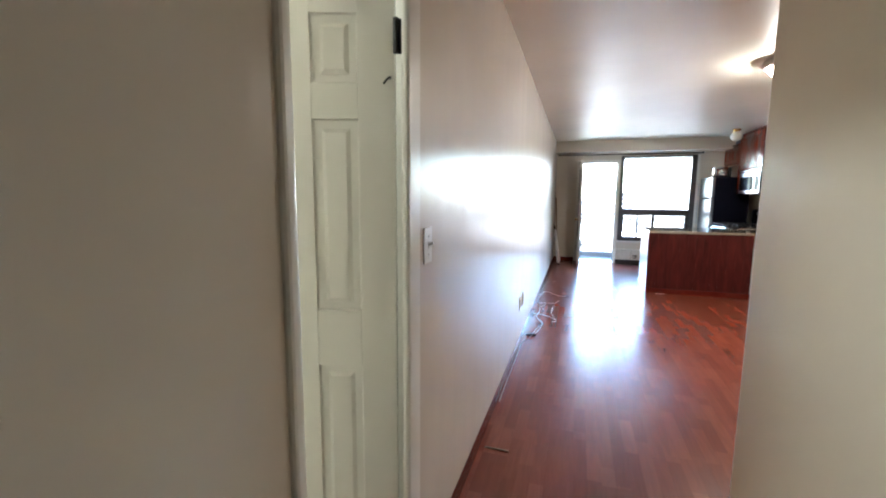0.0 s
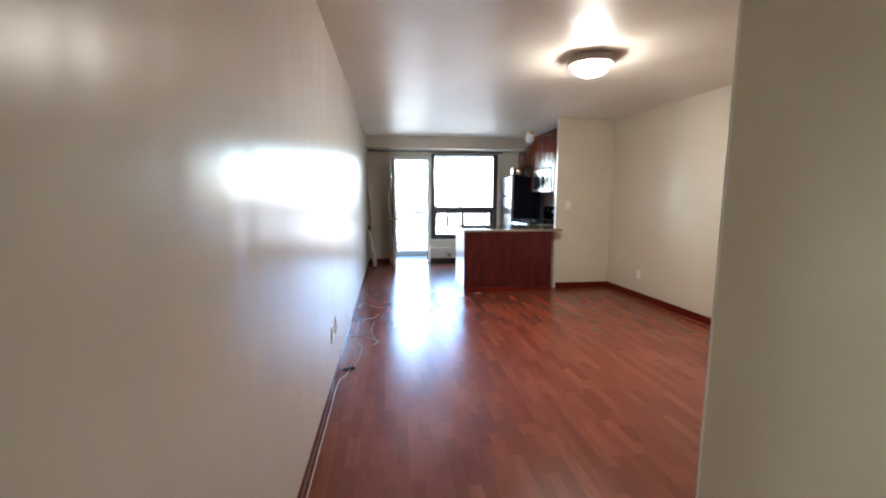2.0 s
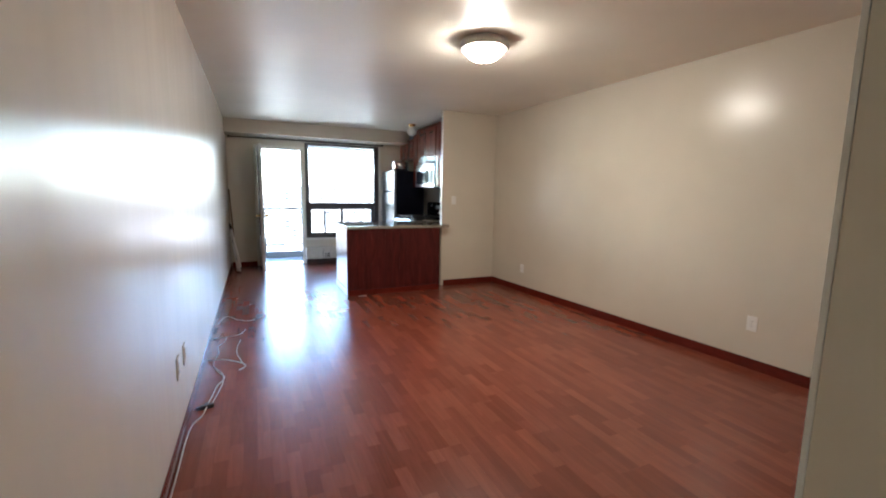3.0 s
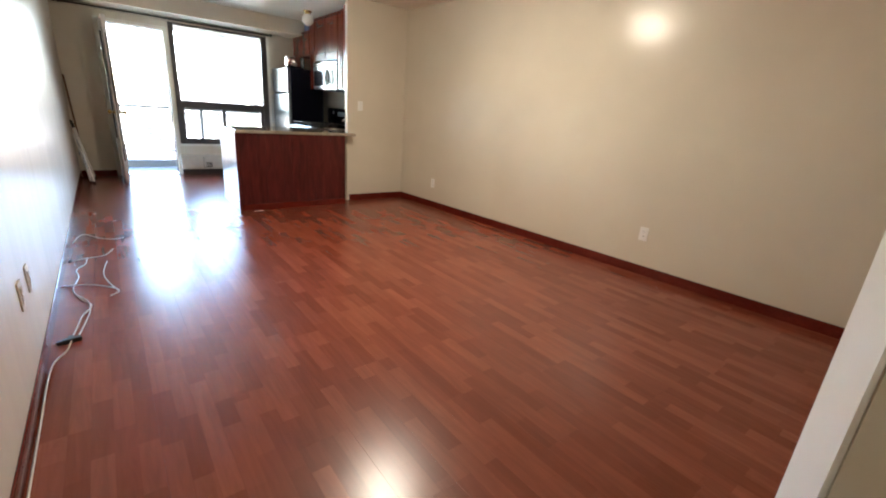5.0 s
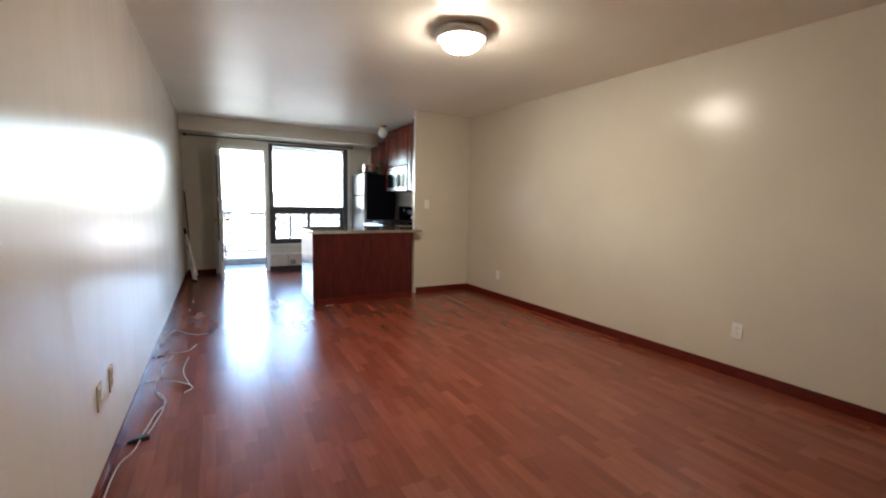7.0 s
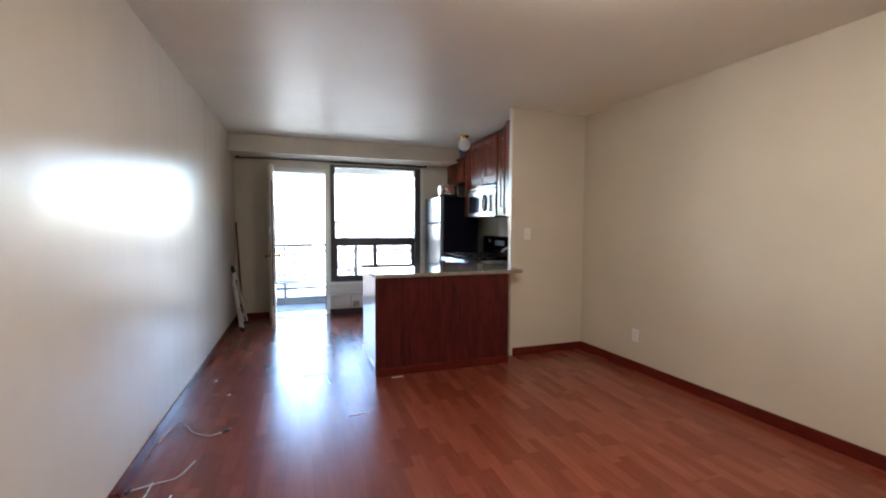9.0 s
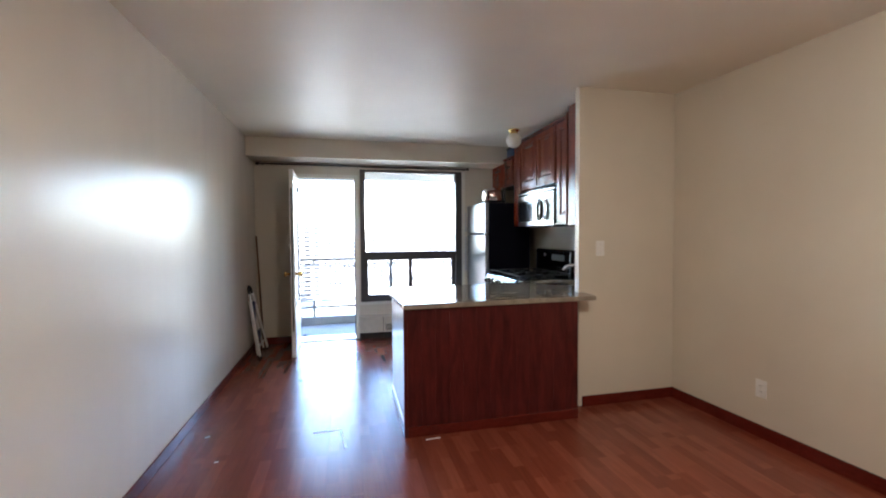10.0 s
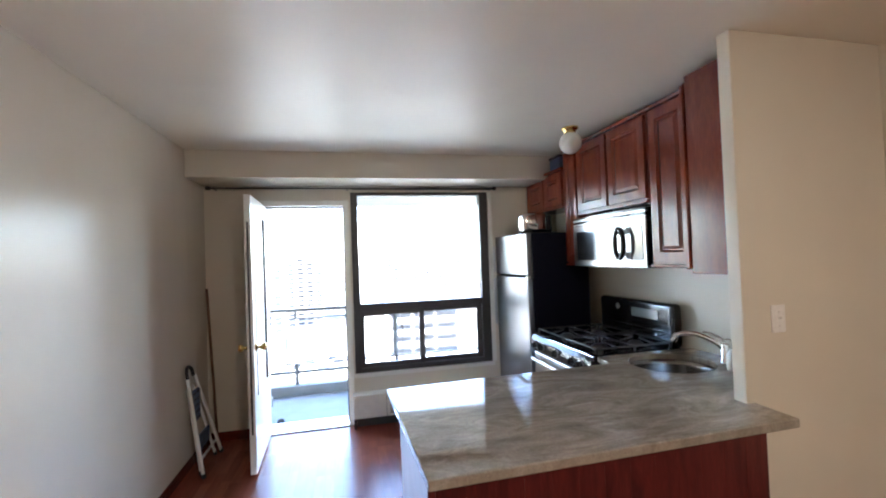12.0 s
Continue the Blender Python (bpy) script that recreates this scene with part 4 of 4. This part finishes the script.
# ---------------- balcony and the city beyond ----------------
BY1 = 10.62
structure("balcony_slab", box(-1.6, 4.6, YO, BY1, -0.25, -0.05, 0.01), CONCRETE, "light grey concrete balcony floor", "balcony")
structure("balcony_kerb", box(-1.6, 4.6, BY1 - 0.14, BY1, -0.05, 0.065, 0.01), CONCRETE, "low concrete kerb at the balcony edge", "kerb")
structure("balcony_ceiling", box(-1.6, 4.6, YO, BY1, 2.56, 2.76, 0.01), SOFFIT, "white-painted underside of the balcony above", "ceiling")
structure("balcony_fascia", box(-1.6, 4.6, BY1 - 0.12, BY1, 2.20, 2.56, 0.01), SOFFIT, "pale concrete fascia of the balcony above", "balcony")
structure("wall_side", box(-1.7, -1.6, YO, BY1, -0.25, 2.76), FACADE, "brick side wall of the balcony", "wall")
# unseen mass added round the rooms to keep sun off room and balcony
bm = box(-14, 18, -9, YO, 2.72, 14)
box(-14, 18, -9, YO, -41, -0.26, bm=bm)
box(-14, -2.2, -9, YO, -0.26, 2.72, bm=bm)
box(XE + 0.01, 18, -9, YO, -0.26, 2.72, bm=bm)
box(-2.2, XE + 0.01, -9, -1.65, -0.26, 2.72, bm=bm)
structure("unseen_building_mass", bm, FACADE, "unseen brick mass around the rooms, added to keep the sun out", "building")

rail = thing("balcony_rail", pose(0, BY1 - 0.07, 0), "grey painted steel balcony railing with framed panels", "railing")
for z0, z1 in ((0.935, 0.975), (0.848, 0.868), (0.30, 0.32), (0.195, 0.23)):
    part("rail", box(-1.6, 4.6, -0.02, 0.02, z0, z1, 0.004), RAILPAINT, rail)
for x in (-1.1, 0.22, 1.42, 2.62, 3.82):
    part("post", box(x - 0.022, x + 0.022, -0.02, 0.02, 0.06, 0.95, 0.004), RAILPAINT, rail) if x > 1 else part("post", box(x - 0.018, x + 0.018, -0.018, 0.018, 0.86, 0.95, 0.003), RAILPAINT, rail)
    part("foot", box(x - 0.02, x + 0.02, -0.018, 0.018, 0.06, 0.31, 0.003), RAILPAINT, rail)
for x0, x1 in ((0.10, 1.28), (1.30, 1.40), (1.50, 2.58), (2.70, 3.78), (-1.05, 0.08)):
    pf = part("panel_frame", box(x0, x0 + 0.014, -0.008, 0.008, 0.32, 0.848, 0.002), RAILPAINT, rail)
    part("panel_bar", box(x1 - 0.014, x1, -0.008, 0.008, 0.32, 0.848, 0.002), RAILPAINT, pf)
    part("panel_bar", box(x0 + 0.014, x1 - 0.014, -0.008, 0.008, 0.82, 0.834, 0.002), RAILPAINT, pf)
    part("panel_bar", box(x0 + 0.014, x1 - 0.014, -0.008, 0.008, 0.334, 0.348, 0.002), RAILPAINT, pf)
stopper = thing("door_stop", pose(0.16, 9.66, -0.05), "small dark rubber door stop on the balcony", "door stop")
part("body", lathe([(0, 0), (0.035, 0), (0.033, 0.02), (0.02, 0.035), (0, 0.04)], 20), RUBBER, stopper, "", True)

GZ = -40.0
structure("ground", box(-3000, 3000, 11.2, 4000, GZ - 1, GZ), GROUND, "pale city ground far below", "ground")


def bearing(deg, dist):
    """A place beyond the balcony at an angle from straight ahead, right being positive."""
    return 0.9 + dist * math.sin(radians(deg)), 5.4 + dist * math.cos(radians(deg))


def block(x, y, w, d, z1, storeys, cols, mat, label, balconies=(), turn=0.0, keep=1.0, seed=0, wh=0.58, ww=0.32, glass=None):
    """A housing block; its front faces the camera's side. Windows sit in shallow reveals."""
    rnd = random.Random(seed)
    b = thing("apartment_building", pose(x, y, GZ, 0, 0, turn), label, "building")
    H = z1 - GZ
    part("wall", box(-w / 2, w / 2, 0, d, 0, H), mat, b)
    part("roof", box(-w / 2 - 0.3, w / 2 + 0.3, -0.3, d + 0.3, H, H + 0.9), ROOFING, b)
    part("bulkhead", box(-w * 0.12, w * 0.16, d * 0.3, d * 0.6, H + 0.9, H + 4.5), mat, b)
    sh = H / storeys
    cw = w / cols
    lo = max(0, int(storeys * 0.15))
    win = finish("window", box(-cw * ww, cw * ww, -0.10, 0.05, 0, sh * wh), glass or FARGLASS)
    bal = finish("balcony", box(-cw * 0.42, cw * 0.42, -1.5, 0.0, 0, 1.1), mat)
    for i in range(lo, storeys):
        for j in range(cols):
            if j in balconies:
                o = new("balcony", bal)
                o.parent, o.location = b, (-w / 2 + (j + 0.5) * cw, 0, i * sh)
            if rnd.random() > keep:
                continue
            o = new("window", win)
            o.parent, o.location = b, (-w / 2 + (j + 0.5) * cw, 0, i * sh + 0.32 * sh)
    return b


x, y = bearing(-5.6, 250)
block(x, y, 20, 16, 6.0, 18, 4, PALE, "pale concrete tower with a stack of balconies", (1, 2), 3, seed=1)
x, y = bearing(-11.2, 205)
block(x, y, 20, 16, 2.0, 14, 5, PALE, "pale apartment tower with small windows", (), 8, 0.8, seed=2)
x, y = bearing(-1.2, 300)
block(x, y, 26, 16, -0.5, 14, 8, PALE, "pale apartment slab with rows of small windows", (), 0, 0.75, seed=3)
x, y = bearing(-2.6, 420)
block(x, y, 20, 18, 20, 18, 4, PALE, "tall pale tower far off in the haze", (), 0, 0.4, seed=4)
x, y = bearing(8.5, 330)
block(x, y, 60, 18, 5.0, 13, 12, PALE, "long pale apartment slab with sparse dark windows", (), 0, 0.4, seed=5)
x, y = bearing(17.5, 380)
block(x, y, 40, 18, 2.0, 12, 8, PALE, "pale apartment slab far off", (), -6, 0.3, seed=6)
x, y = bearing(9.8, 110)
block(x, y, 18, 14, -9.0, 10, 3, PALE, "pale block with wide banded balconies", (0, 1, 2), -6, 1.0, seed=7, wh=0.42, ww=0.45, glass=BANDGLASS)
x, y = bearing(-13.0, 95)
block(x, y, 9, 14, -6.0, 10, 4, TAN, "tan brick block close by", (), 10, 1.0, seed=8)
x, y = bearing(-24, 190)
block(x, y, 34, 16, 0.0, 14, 8, TAN, "tan brick apartment block", (), 16, 0.9, seed=9)
x, y = bearing(31, 200)
block(x, y, 40, 16, 4.0, 15, 9, PALE, "pale apartment block beyond the kitchen window", (), -22, 0.9, seed=10)
x, y = bearing(3.0, 170)
for i, (dx, dy) in enumerate(((-20, 0), (-14, 6), (-26, 10), (-8, -4), (-17, 14), (-30, 3))):
    car = thing("parked_car", pose(x + dx, y + dy, GZ, 0, 0, 12 * i), "dark car parked on the lot far below", "car", "cars on the lot")
    part("body", box(-2.1, 2.1, -0.85, 0.85, 0.3, 0.85, 0.15), FARGLASS, car)
    part("cabin", box(-1.1, 1.0, -0.75, 0.75, 0.85, 1.4, 0.2), FARGLASS, car)

# ---------------- laminate planks ----------------
rnd = random.Random(5)
PW, PL = 0.195, 1.21
plank_meshes = {}


def plank_mesh(length):
    key = round(length, 4)
    if key not in plank_meshes:
        plank_meshes[key] = finish("plank", box(0.0001, PW - 0.0001, 0.0001, key - 0.0001, -0.012, 0.0, 0.0003, seg=1), FLOOR)
    return plank_meshes[key]


x = XL - 0.03
col = 0
while x < east(1.0) + 0.02:
    y = -1.58 - (col * 0.43) % PL
    while y < YW + 0.02:
        a, b = max(y, -1.58), min(y + PL, YW + 0.02)
        if b - a > 0.05:
            ob = new("plank", plank_mesh(b - a))
            ob.parent, ob.location = floor_ob, (x, a, 0)
        y += PL
    x += PW
    col += 1
